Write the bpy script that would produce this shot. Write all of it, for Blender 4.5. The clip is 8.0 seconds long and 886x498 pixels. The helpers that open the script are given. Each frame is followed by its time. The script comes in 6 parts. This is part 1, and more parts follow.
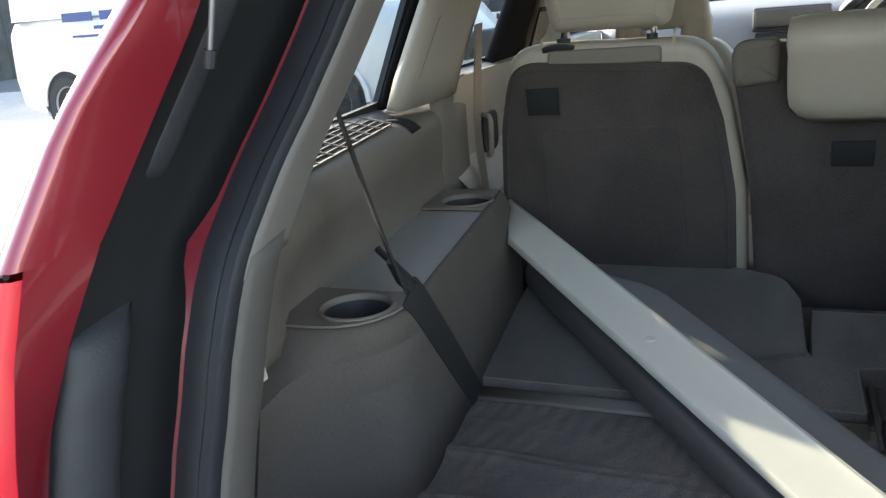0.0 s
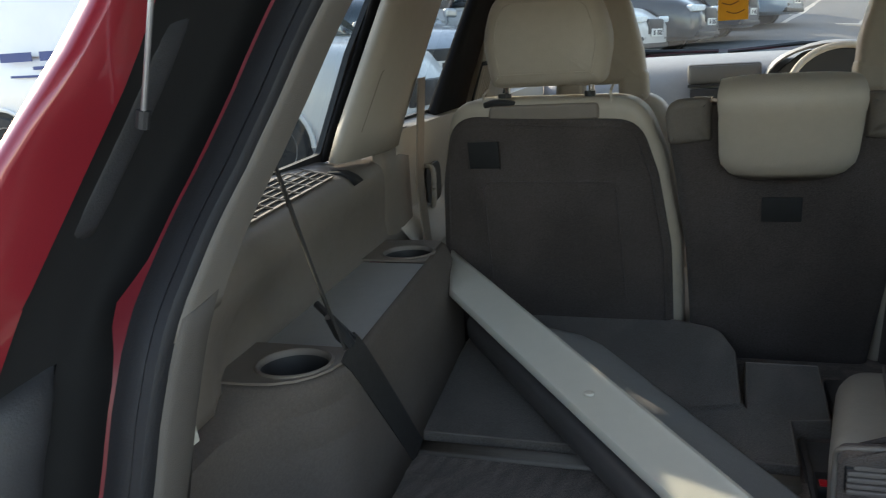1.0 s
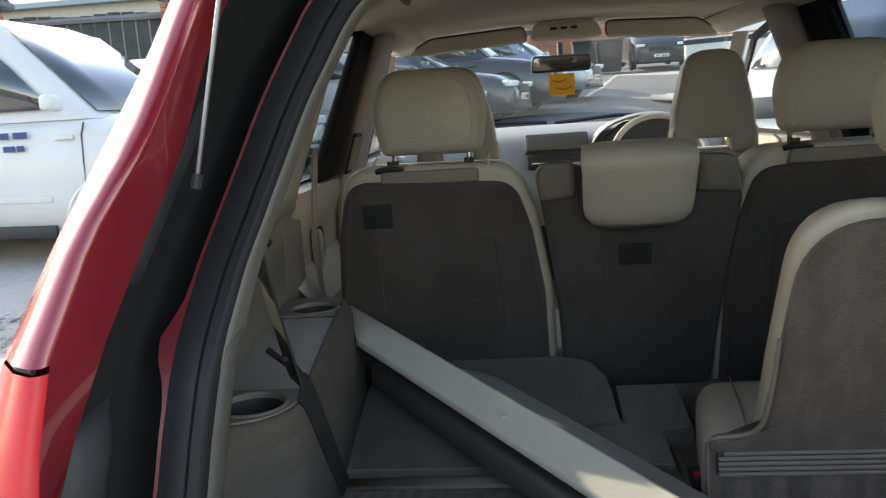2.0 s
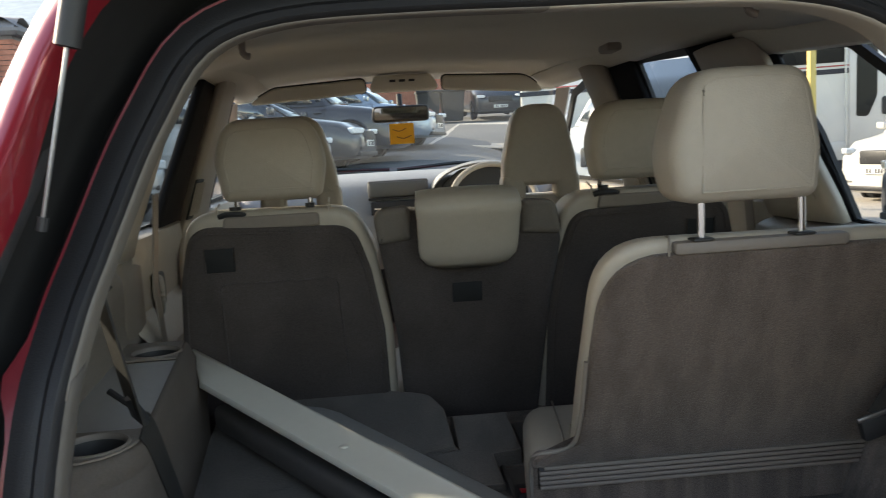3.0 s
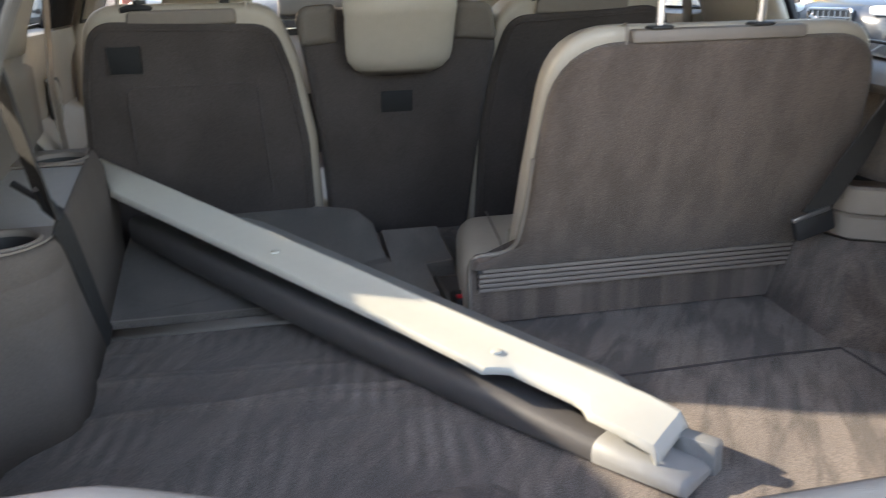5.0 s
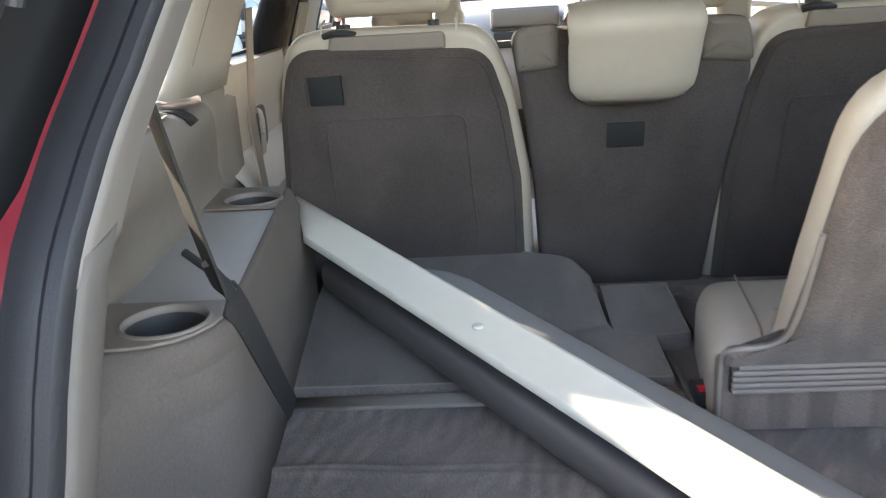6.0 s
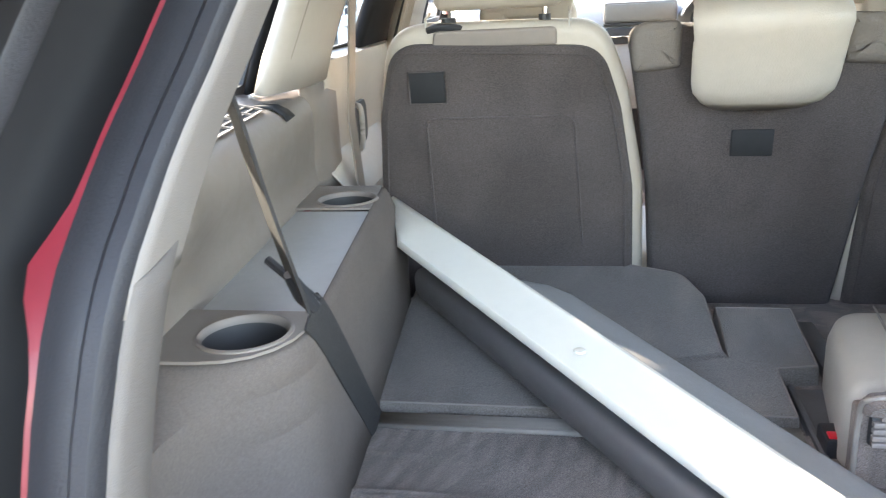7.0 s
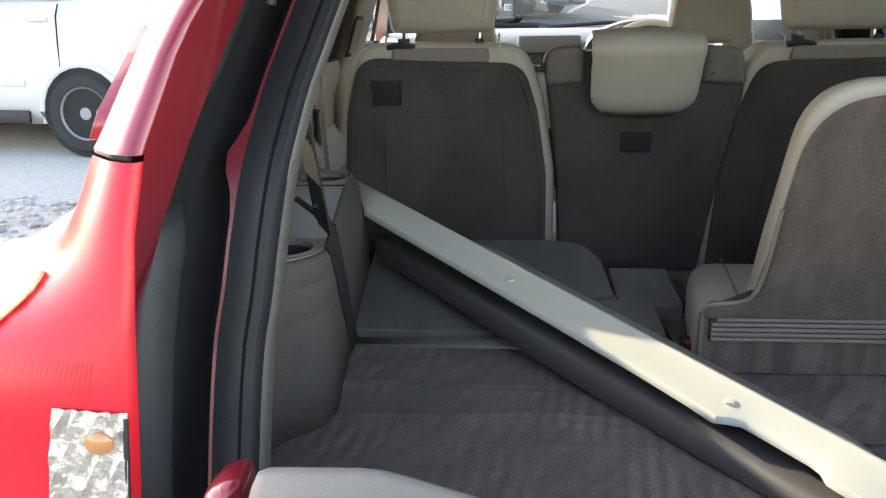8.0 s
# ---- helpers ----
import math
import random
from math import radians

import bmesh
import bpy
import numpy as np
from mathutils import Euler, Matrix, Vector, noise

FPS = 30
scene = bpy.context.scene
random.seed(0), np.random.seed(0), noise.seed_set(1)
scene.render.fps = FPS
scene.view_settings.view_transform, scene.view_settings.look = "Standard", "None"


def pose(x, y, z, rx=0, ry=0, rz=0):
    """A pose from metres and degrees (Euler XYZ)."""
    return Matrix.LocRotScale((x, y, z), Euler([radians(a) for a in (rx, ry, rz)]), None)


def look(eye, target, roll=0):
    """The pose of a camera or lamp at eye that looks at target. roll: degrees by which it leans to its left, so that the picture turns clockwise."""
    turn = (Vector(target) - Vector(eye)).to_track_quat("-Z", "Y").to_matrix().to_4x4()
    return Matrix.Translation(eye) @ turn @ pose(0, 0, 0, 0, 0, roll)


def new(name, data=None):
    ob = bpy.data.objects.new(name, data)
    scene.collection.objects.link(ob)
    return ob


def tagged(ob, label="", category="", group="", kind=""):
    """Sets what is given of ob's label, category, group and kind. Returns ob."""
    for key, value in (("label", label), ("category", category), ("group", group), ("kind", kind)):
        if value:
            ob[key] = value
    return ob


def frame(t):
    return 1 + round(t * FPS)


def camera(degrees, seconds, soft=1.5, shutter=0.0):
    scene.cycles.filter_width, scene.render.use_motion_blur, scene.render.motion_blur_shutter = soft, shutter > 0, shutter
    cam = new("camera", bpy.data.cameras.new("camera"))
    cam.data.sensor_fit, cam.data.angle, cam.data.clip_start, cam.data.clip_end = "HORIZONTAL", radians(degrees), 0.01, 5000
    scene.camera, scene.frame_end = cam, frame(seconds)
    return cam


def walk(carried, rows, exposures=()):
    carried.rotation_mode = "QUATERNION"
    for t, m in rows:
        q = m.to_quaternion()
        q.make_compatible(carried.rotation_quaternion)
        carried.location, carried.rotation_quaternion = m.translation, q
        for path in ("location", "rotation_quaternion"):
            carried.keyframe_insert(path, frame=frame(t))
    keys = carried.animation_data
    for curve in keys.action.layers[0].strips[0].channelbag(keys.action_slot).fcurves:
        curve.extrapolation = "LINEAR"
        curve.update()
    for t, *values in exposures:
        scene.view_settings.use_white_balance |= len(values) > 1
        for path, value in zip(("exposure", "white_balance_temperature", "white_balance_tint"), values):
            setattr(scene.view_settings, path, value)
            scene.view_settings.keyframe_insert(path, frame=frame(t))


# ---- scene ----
cam = camera(56.8, 8.0, soft=1.0, shutter=0.25)
PATH = [
    (0, (-0.122, -0.385, 1.335), (-0.865, 1.384, 0.771), -4.7),
    (0.2, (-0.134, -0.391, 1.335), (-0.897, 1.362, 0.747), -4.0),
    (0.5, (-0.144, -0.395, 1.338), (-0.871, 1.388, 0.795), -2.7),
    (0.8, (-0.125, -0.385, 1.344), (-0.810, 1.427, 0.846), -3.1),
    (1, (-0.115, -0.38, 1.347), (-0.737, 1.462, 0.879), -3.4),
    (1.2, (-0.122, -0.386, 1.348), (-0.679, 1.481, 0.896), -3.2),
    (2.3, (-0.229, -0.616, 1.358), (-0.33, 1.361, 1.077), -3.7),
    (2.5, (-0.22, -0.635, 1.359), (-0.265, 1.347, 1.098), -3.3),
    (3, (-0.194, -0.648, 1.358), (-0.032, 1.331, 1.12), -3.2),
    (3.2, (-0.187, -0.648, 1.356), (0.062, 1.321, 1.111), -3.3),
    (3.5, (-0.177, -0.647, 1.35), (0.21, 1.296, 1.082), -3.4),
    (3.8, (-0.168, -0.641, 1.338), (0.305, 1.277, 1.026), -3.6),
    (4, (-0.166, -0.634, 1.328), (0.359, 1.262, 0.969), -3.2),
    (4.2, (-0.169, -0.627, 1.317), (0.384, 1.250, 0.903), -2.6),
    (4.5, (-0.183, -0.614, 1.3), (0.35, 1.246, 0.795), -2.3),
    (4.8, (-0.206, -0.598, 1.285), (0.232, 1.266, 0.708), -2.0),
    (5, (-0.242, -0.586, 1.277), (0.12, 1.282, 0.662), -1.5),
    (5.2, (-0.28, -0.569, 1.272), (-0.02, 1.306, 0.625), -1.3),
    (6.3, (-0.237, -0.253, 1.307), (-0.437, 1.652, 0.732), -4.0),
    (6.5, (-0.238, -0.228, 1.307), (-0.47, 1.671, 0.722), -3.9),
    (6.8, (-0.248, -0.233, 1.304), (-0.551, 1.652, 0.710), -3.1),
    (7, (-0.254, -0.253, 1.299), (-0.611, 1.624, 0.708), -3.0),
    (7.2, (-0.256, -0.301, 1.292), (-0.649, 1.571, 0.707), -3.2),
    (7.5, (-0.264, -0.426, 1.28), (-0.57, 1.468, 0.714), -1.6),
    (7.7, (-0.281, -0.524, 1.275), (-0.492, 1.384, 0.707), -0.7),
    (8, (-0.287, -0.626, 1.29), (-0.423, 1.298, 0.762), -0.6),
]
EXPO = [(0.0, 2.79, 7250, 11.5), (0.5, 2.38, 7350, 11.5), (1.0, 2.19, 7550, 11.5), (1.4, 2.14, 7550, 11.5), (2.5, 2.19, 7900, 11.5), (3.1, 2.09, 7950, 12.5), (3.6, 2.34, 7950, 13.0), (4.0, 2.46, 7850, 16.5), (5.0, 3.03, 7650, 17.5), (5.6, 3.52, 7650, 16.5), (6.4, 4.22, 7500, 17.5), (7.0, 4.59, 7400, 16.5), (7.3, 4.28, 7400, 15.5), (7.7, 3.33, 7500, 11.5), (8.0, 2.83, 7700, 11.5)]
walk(cam, [(t, look(eye, target, roll)) for t, eye, target, roll in PATH], EXPO)

# ---- world and sun ----
SUN_EL, SUN_AZ = radians(25), radians(-57)   # azimuth from +y towards +x
world = bpy.data.worlds.new("world")
scene.world = world
world.use_nodes = True
_sky = world.node_tree.nodes.new("ShaderNodeTexSky")
_sky.sky_type, _sky.sun_disc = "NISHITA", False
_sky.sun_elevation, _sky.sun_rotation = SUN_EL, SUN_AZ
_bg = world.node_tree.nodes["Background"]
_bg.inputs["Strength"].default_value = 0.15
world.node_tree.links.new(_sky.outputs[0], _bg.inputs[0])
_sun = bpy.data.lights.new("sun", "SUN")
_sun.energy, _sun.angle, _sun.color = 2.2, radians(0.8), (1.0, 0.94, 0.84)
sun = new("sun", _sun)
_d = Vector((math.sin(SUN_AZ) * math.cos(SUN_EL), math.cos(SUN_AZ) * math.cos(SUN_EL), math.sin(SUN_EL)))
sun.matrix_basis = look(_d * 30, (0, 0, 0))


# ---- materials ----
def material(name, color, rough=0.6, metal=0.0, var=0.12, scale=40.0, bump=0.0, bump_scale=300.0, coat=0.0,
             big=3.0, color2=None, aniso=(1, 1, 1), spec=0.5, sheen=0.0, nap=None, turn=0.0, brushed=None, fleck=0.0, lines=None):
    """A procedural surface: two scales of colour variation, roughness variation and fine relief, in metres."""
    m = bpy.data.materials.new(name)
    m.use_nodes = True
    nt, nodes = m.node_tree, m.node_tree.nodes
    b = nodes["Principled BSDF"]
    b.inputs["Metallic"].default_value = metal
    b.inputs["Coat Weight"].default_value = coat
    b.inputs["Coat Roughness"].default_value = 0.06
    b.inputs["Specular IOR Level"].default_value = spec
    b.inputs["Sheen Weight"].default_value = sheen
    tc = nodes.new("ShaderNodeTexCoord")
    mp = nodes.new("ShaderNodeMapping")
    mp.inputs["Scale"].default_value = aniso
    nt.links.new(tc.outputs["Object"], mp.inputs[0])

    def tex(s, detail=5.0):
        n = nodes.new("ShaderNodeTexNoise")
        n.inputs["Scale"].default_value, n.inputs["Detail"].default_value = s, detail
        nt.links.new(mp.outputs[0], n.inputs["Vector"])
        return n.outputs["Fac"]

    add = nodes.new("ShaderNodeMath")
    add.operation = "ADD"
    nt.links.new(tex(scale), add.inputs[0])
    nt.links.new(tex(big), add.inputs[1])
    ramp = nodes.new("ShaderNodeMapRange")
    ramp.inputs["From Min"].default_value, ramp.inputs["From Max"].default_value = 0.6, 1.4
    nt.links.new(add.outputs[0], ramp.inputs["Value"])
    mix = nodes.new("ShaderNodeMix")
    mix.data_type = "RGBA"
    c2 = color2 or tuple(c * (1 - var) for c in color)
    c1 = color if color2 else tuple(min(1, c * (1 + var)) for c in color)
    mix.inputs[6].default_value, mix.inputs[7].default_value = (*c2, 1), (*c1, 1)
    nt.links.new(ramp.outputs[0], mix.inputs[0])
    colour = mix.outputs[2]
    if nap:   # brushed pile: soft streaks, stretched along one axis
        stretch, amount, warp = (*nap, 0.6)[:3]
        m1, m2, n2, r2, x2 = (nodes.new("ShaderNode" + k) for k in ("Mapping", "Mapping", "TexNoise", "MapRange", "Mix"))
        m1.inputs["Rotation"].default_value = (0, 0, radians(turn))
        m2.inputs["Scale"].default_value = stretch
        n2.inputs["Scale"].default_value, n2.inputs["Detail"].default_value, n2.inputs["Distortion"].default_value = 1.0, 2.5, warp
        r2.inputs["From Min"].default_value, r2.inputs["From Max"].default_value = 0.40, 0.60
        r2.inputs["To Min"].default_value, r2.inputs["To Max"].default_value = 1 - amount, 1 + amount
        nt.links.new(tc.outputs["Object"], m1.inputs[0])
        nt.links.new(m1.outputs[0], m2.inputs[0])
        nt.links.new(m2.outputs[0], n2.inputs["Vector"])
        nt.links.new(n2.outputs["Fac"], r2.inputs["Value"])
        x2.data_type, x2.blend_type = "RGBA", "MULTIPLY"
        x2.inputs[0].default_value = 1.0
        if brushed:   # the strokes are strong on one side of the floor only
            sx, rx = nodes.new("ShaderNodeSeparateXYZ"), nodes.new("ShaderNodeMapRange")
            rx.inputs["From Min"].default_value, rx.inputs["From Max"].default_value = brushed
            rx.inputs["To Min"].default_value = 0.4
            nt.links.new(tc.outputs["Object"], sx.inputs[0])
            nt.links.new(sx.outputs[0], rx.inputs["Value"])
            nt.links.new(rx.outputs[0], x2.inputs[0])
        nt.links.new(colour, x2.inputs[6])
        nt.links.new(r2.outputs[0], x2.inputs[7])
        colour = x2.outputs[2]
    if lines:   # close parallel brush lines, curving and fading
        wave, m4, r4, x4, n4, k4 = (nodes.new("ShaderNode" + k) for k in ("TexWave", "Mapping", "MapRange", "Mix", "MapRange", "Math"))
        m4.inputs["Rotation"].default_value = (0, 0, radians(8))
        wave.inputs["Scale"].default_value, wave.inputs["Distortion"].default_value = 2 * math.pi / (20 * lines[0]), 6.0
        wave.inputs["Detail"].default_value, wave.inputs["Detail Scale"].default_value = 1.5, 0.30
        r4.inputs["To Min"].default_value, r4.inputs["To Max"].default_value = 1 - lines[1], 1 + lines[1]
        n4.inputs["From Min"].default_value, n4.inputs["From Max"].default_value = 0.42, 0.62
        nt.links.new(tc.outputs["Object"], m4.inputs[0])
        nt.links.new(m4.outputs[0], wave.inputs[0])
        nt.links.new(wave.outputs["Fac"], r4.inputs["Value"])
        nt.links.new(tex(9.0, 2.0), n4.inputs["Value"])
        k4.operation = "MULTIPLY_ADD"
        nt.links.new(rx.outputs[0], k4.inputs[0])
        k4.inputs[1].default_value, k4.inputs[2].default_value = -1.6, 1.65
        fade = nodes.new("ShaderNodeMath")
        fade.operation, fade.use_clamp = "MULTIPLY", True
        nt.links.new(k4.outputs[0], fade.inputs[0])
        nt.links.new(n4.outputs[0], fade.inputs[1])
        x4.data_type, x4.blend_type = "RGBA", "MULTIPLY"
        nt.links.new(fade.outputs[0], x4.inputs[0])
        nt.links.new(colour, x4.inputs[6])
        nt.links.new(r4.outputs[0], x4.inputs[7])
        colour = x4.outputs[2]
    if fleck:   # single tufts, lighter and darker
        r3, x3 = nodes.new("ShaderNodeMapRange"), nodes.new("ShaderNodeMix")
        r3.inputs["From Min"].default_value, r3.inputs["From Max"].default_value = 0.34, 0.66
        r3.inputs["To Min"].default_value, r3.inputs["To Max"].default_value = 1 - fleck, 1 + fleck
        nt.links.new(tex(560, 2.0), r3.inputs["Value"])
        x3.data_type, x3.blend_type = "RGBA", "MULTIPLY"
        x3.inputs[0].default_value = 1.0
        nt.links.new(colour, x3.inputs[6])
        nt.links.new(r3.outputs[0], x3.inputs[7])
        colour = x3.outputs[2]
    nt.links.new(colour, b.inputs["Base Color"])
    rr = nodes.new("ShaderNodeMapRange")
    rr.inputs["To Min"].default_value, rr.inputs["To Max"].default_value = max(0.02, rough * 0.85), min(1, rough * 1.15)
    nt.links.new(tex(scale * 0.4), rr.inputs["Value"])
    nt.links.new(rr.outputs[0], b.inputs["Roughness"])
    if bump:
        bp = nodes.new("ShaderNodeBump")
        bp.inputs["Strength"].default_value, bp.inputs["Distance"].default_value = 1.0, bump
        nt.links.new(tex(bump_scale, 4.0), bp.inputs["Height"])
        nt.links.new(bp.outputs[0], b.inputs["Normal"])
    return m


def glass(name, tint=(0.9, 0.95, 0.94), rough=0.0):
    """Thin pane: mostly clear, with a mirror gloss that grows at grazing angles."""
    m = bpy.data.materials.new(name)
    m.use_nodes = True
    nt, nodes = m.node_tree, m.node_tree.nodes
    nodes.remove(nodes["Principled BSDF"])
    tr, gl, mx, lw, pw, ml = (nodes.new("ShaderNode" + k) for k in ("BsdfTransparent", "BsdfGlossy", "MixShader", "LayerWeight", "Math", "Math"))
    tr.inputs[0].default_value = (*tint, 1)
    gl.inputs["Roughness"].default_value = rough
    lw.inputs["Blend"].default_value = 0.5
    pw.operation, ml.operation = "POWER", "MULTIPLY_ADD"
    pw.inputs[1].default_value, ml.inputs[1].default_value, ml.inputs[2].default_value = 5.0, 0.6, 0.05
    nt.links.new(lw.outputs["Facing"], pw.inputs[0])
    nt.links.new(pw.outputs[0], ml.inputs[0])
    nt.links.new(ml.outputs[0], mx.inputs[0])
    nt.links.new(tr.outputs[0], mx.inputs[1])
    nt.links.new(gl.outputs[0], mx.inputs[2])
    nt.links.new(mx.outputs[0], nodes["Material Output"].inputs[0])
    return m


LEATHER = material("beige_leather", (0.422, 0.368, 0.305), 0.45, var=0.05, scale=60, bump=0.0006, bump_scale=420, big=6)
CARPET = material("taupe_carpet", (0.166, 0.125, 0.103), 0.95, var=0.22, scale=240, bump=0.0025, bump_scale=800, big=9, spec=0.2, sheen=0.2, nap=((30, 30, 2.0), 0.24, 0.5), fleck=0.30)
SEATPILE = material("brushed_seat_carpet", (0.126, 0.093, 0.077), 0.95, var=0.16, scale=260, bump=0.0025, bump_scale=480, big=5, spec=0.2, sheen=0.2, nap=((26, 26, 1.6), 0.15, 0.25), fleck=0.18)
FOLDPILE = material("fold_carpet", (0.168, 0.145, 0.125), 0.95, var=0.16, scale=300, bump=0.002, bump_scale=600, big=6, spec=0.2, sheen=0.15, nap=((9, 4, 4), 0.14, 0.3), fleck=0.22)
FLOORPILE = material("floor_carpet", (0.194, 0.156, 0.131), 0.95, var=0.22, scale=240, bump=0.0025, bump_scale=800, big=9, spec=0.2, sheen=0.2, nap=((36, 6.5, 6), 0.34, 0.5), turn=32, brushed=(0.0, 0.12), fleck=0.32, lines=(0.024, 0.24))
BACKCARPET = material("seat_back_carpet", (0.076, 0.062, 0.058), 0.95, var=0.16, scale=300, bump=0.002, bump_scale=800, big=6, spec=0.2, sheen=0.1, nap=((7, 7, 5), 0.12, 0.3), fleck=0.22)
WALLPILE = material("console_pile", (0.142, 0.118, 0.104), 0.9, var=0.12, scale=260, bump=0.0008, bump_scale=900, big=7, spec=0.15, fleck=0.06)
TRIM = material("taupe_plastic", (0.212, 0.176, 0.150), 0.55, var=0.06, scale=90, bump=0.0005, bump_scale=900)
SILL = material("sill_plastic", (0.25, 0.219, 0.190), 0.5, var=0.05, scale=90, bump=0.0004, bump_scale=900)
RIBTRIM = material("rib_plastic", (0.215, 0.175, 0.15), 0.6, var=0.05, scale=90)
# left pillar trims, with shade put into the colour; the right copies use BEIGE
SHADED_LOWTRIM = material("shaded_low_plastic", (0.125, 0.110, 0.098), 0.75, var=0.06, scale=90, bump=0.0005, bump_scale=900, spec=0.25)
SHADED_POSTTRIM = material("shaded_beige_post_plastic", (0.185, 0.164, 0.145), 0.7, var=0.05, scale=70, bump=0.0004, bump_scale=900, spec=0.3)
SHOULDER = material("shoulder_fabric", (0.175, 0.150, 0.130), 0.9, var=0.1, scale=260, bump=0.001, bump_scale=700, spec=0.2)
RIMSTEEL = material("dull_steel", (0.35, 0.35, 0.36), 0.35, metal=0.9, var=0.05)
CUP = material("cup_plastic", (0.045, 0.042, 0.040), 0.55, var=0.06, scale=90)
LID = material("grey_lid_plastic", (0.36, 0.35, 0.33), 0.42, var=0.05, scale=90, bump=0.0004, bump_scale=900)
BEIGE = material("beige_plastic", (0.385, 0.338, 0.288), 0.55, var=0.04, scale=70, bump=0.0004, bump_scale=900)
LINING = material("roof_fabric", (0.55, 0.515, 0.455), 0.95, var=0.06, scale=200, bump=0.0006, bump_scale=900, spec=0.2)
PANEL = material("cover_panel_plastic", (0.62, 0.59, 0.51), 0.5, var=0.03, scale=50, bump=0.0003, bump_scale=900)
CLOTH = material("grey_shell_plastic", (0.27, 0.267, 0.255), 0.55, var=0.06, scale=200, bump=0.0006, bump_scale=900)
CASSETTE = material("cassette_plastic", (0.115, 0.105, 0.10), 0.5, var=0.06, scale=80, bump=0.0004, bump_scale=900)
BLACK = material("black_plastic", (0.022, 0.022, 0.024), 0.5, var=0.1, scale=60, bump=0.0003, bump_scale=700)
MATTBLACK = material("matt_black_frame", (0.016, 0.016, 0.018), 0.9, var=0.1, scale=60, spec=0.06)
RIBRUBBER = material("grey_rubber", (0.045, 0.045, 0.049), 0.55, var=0.15, scale=60, bump=0.0004, bump_scale=500)
RUBBER = material("black_rubber", (0.019, 0.019, 0.022), 0.6, var=0.1, scale=60, bump=0.0004, bump_scale=500)
WEB = material("belt_webbing", (0.030, 0.028, 0.027), 0.7, var=0.15, scale=500, bump=0.0008, bump_scale=900)
RED = material("red_paint", (0.30, 0.016, 0.028), 0.32, metal=0.25, var=0.08, scale=900, coat=1.0, big=2)
LENS = material("red_lens", (0.70, 0.014, 0.028), 0.30, var=0.1, scale=30, coat=0.12, spec=0.35)
# the body's red with the flange's shade put into a darker, duller colour
SHADED_FLANGE = material("shaded_red_paint", (0.17, 0.012, 0.020), 0.45, var=0.15, scale=60, coat=0.15)
CHROME = material("chrome", (0.75, 0.75, 0.76), 0.12, metal=1.0, var=0.03)
DASH = material("grey_dashboard", (0.29, 0.285, 0.285), 0.6, var=0.05, scale=80, bump=0.0005, bump_scale=700)
RECESS = material("recess_plastic", (0.035, 0.032, 0.032), 0.6, var=0.1)
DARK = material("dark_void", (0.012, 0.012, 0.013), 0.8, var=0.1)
GLASS = glass("pane", (0.82, 0.87, 0.86))
SIDEGLASS = glass("tinted_pane", (0.70, 0.74, 0.74))
# the left side's dimmer view and sun are put into a darker tint
LEFTGLASS = glass("dimmed_left_pane", (0.56, 0.60, 0.59))
ASPHALT = material("asphalt", (0.16, 0.155, 0.15), 0.9, var=0.25, scale=30, bump=0.01, bump_scale=90, big=0.35)


# ---- builders ----
def thing(name, loc=(0, 0, 0), label="", category="", group="", kind=""):
    ob = new(name)
    ob.empty_display_size = 0.1
    ob.matrix_basis = Matrix.Translation(loc)
    return tagged(ob, label, category, group, kind)


def mesh_object(name, bm, mat, smooth=35):
    bmesh.ops.recalc_face_normals(bm, faces=bm.faces)
    me = bpy.data.meshes.new(name)
    bm.to_mesh(me)
    bm.free()
    if smooth:
        me.shade_smooth()
        me.set_sharp_from_angle(angle=radians(smooth))
    me.materials.append(mat)
    return new(name, me)


def part(name, bm, mat, parent, label="", smooth=35, solid=0.0):
    """Links a bmesh, given in the place's metres, as one part under a thing or a part."""
    ob = mesh_object(name, bm, mat, smooth)
    ob.parent = parent
    if parent.parent is None:
        ob.matrix_parent_inverse = parent.matrix_basis.inverted()
    if solid:
        s = ob.modifiers.new("thickness", "SOLIDIFY")
        s.thickness, s.offset = solid, 0
    return tagged(ob, label)


def single(name, bm, mat, label="", category="", group="", kind="", smooth=35, solid=0.0):
    ob = mesh_object(name, bm, mat, smooth)
    if solid:
        s = ob.modifiers.new("thickness", "SOLIDIFY")
        s.thickness, s.offset = solid, 0
    return tagged(ob, label, category, group, kind)


def box(x0, x1, y0, y1, z0, z1, r=0.0, seg=2, m=None, bm=None):
    out = bm or bmesh.new()
    b = bmesh.new()
    bmesh.ops.create_cube(b, size=1)
    for v in b.verts:
        v.co = Vector((x0 + (v.co.x + .5) * (x1 - x0), y0 + (v.co.y + .5) * (y1 - y0), z0 + (v.co.z + .5) * (z1 - z0)))
    if r:
        bmesh.ops.bevel(b, geom=b.edges[:], offset=r, segments=seg, profile=0.5, affect="EDGES")
    if m is not None:
        b.transform(m)
    return join(out, b)


def join(out, b):
    me = bpy.data.meshes.new("tmp")
    b.to_mesh(me)
    b.free()
    out.from_mesh(me)
    bpy.data.meshes.remove(me)
    return out


def loft(rings, cap=True, closed=True, bm=None):
    bm = bm or bmesh.new()
    vs = [[bm.verts.new(p) for p in ring] for ring in rings]
    n = len(vs[0])
    for a, b in zip(vs[:-1], vs[1:]):
        for i in range(n if closed else n - 1):
            j = (i + 1) % n
            bm.faces.new((a[i], a[j], b[j], b[i]))
    if cap and closed:
        bm.faces.new(vs[0][::-1])
        bm.faces.new(vs[-1])
    return bm


def sheet(rows, bm=None):
    return loft(rows, cap=False, closed=False, bm=bm)


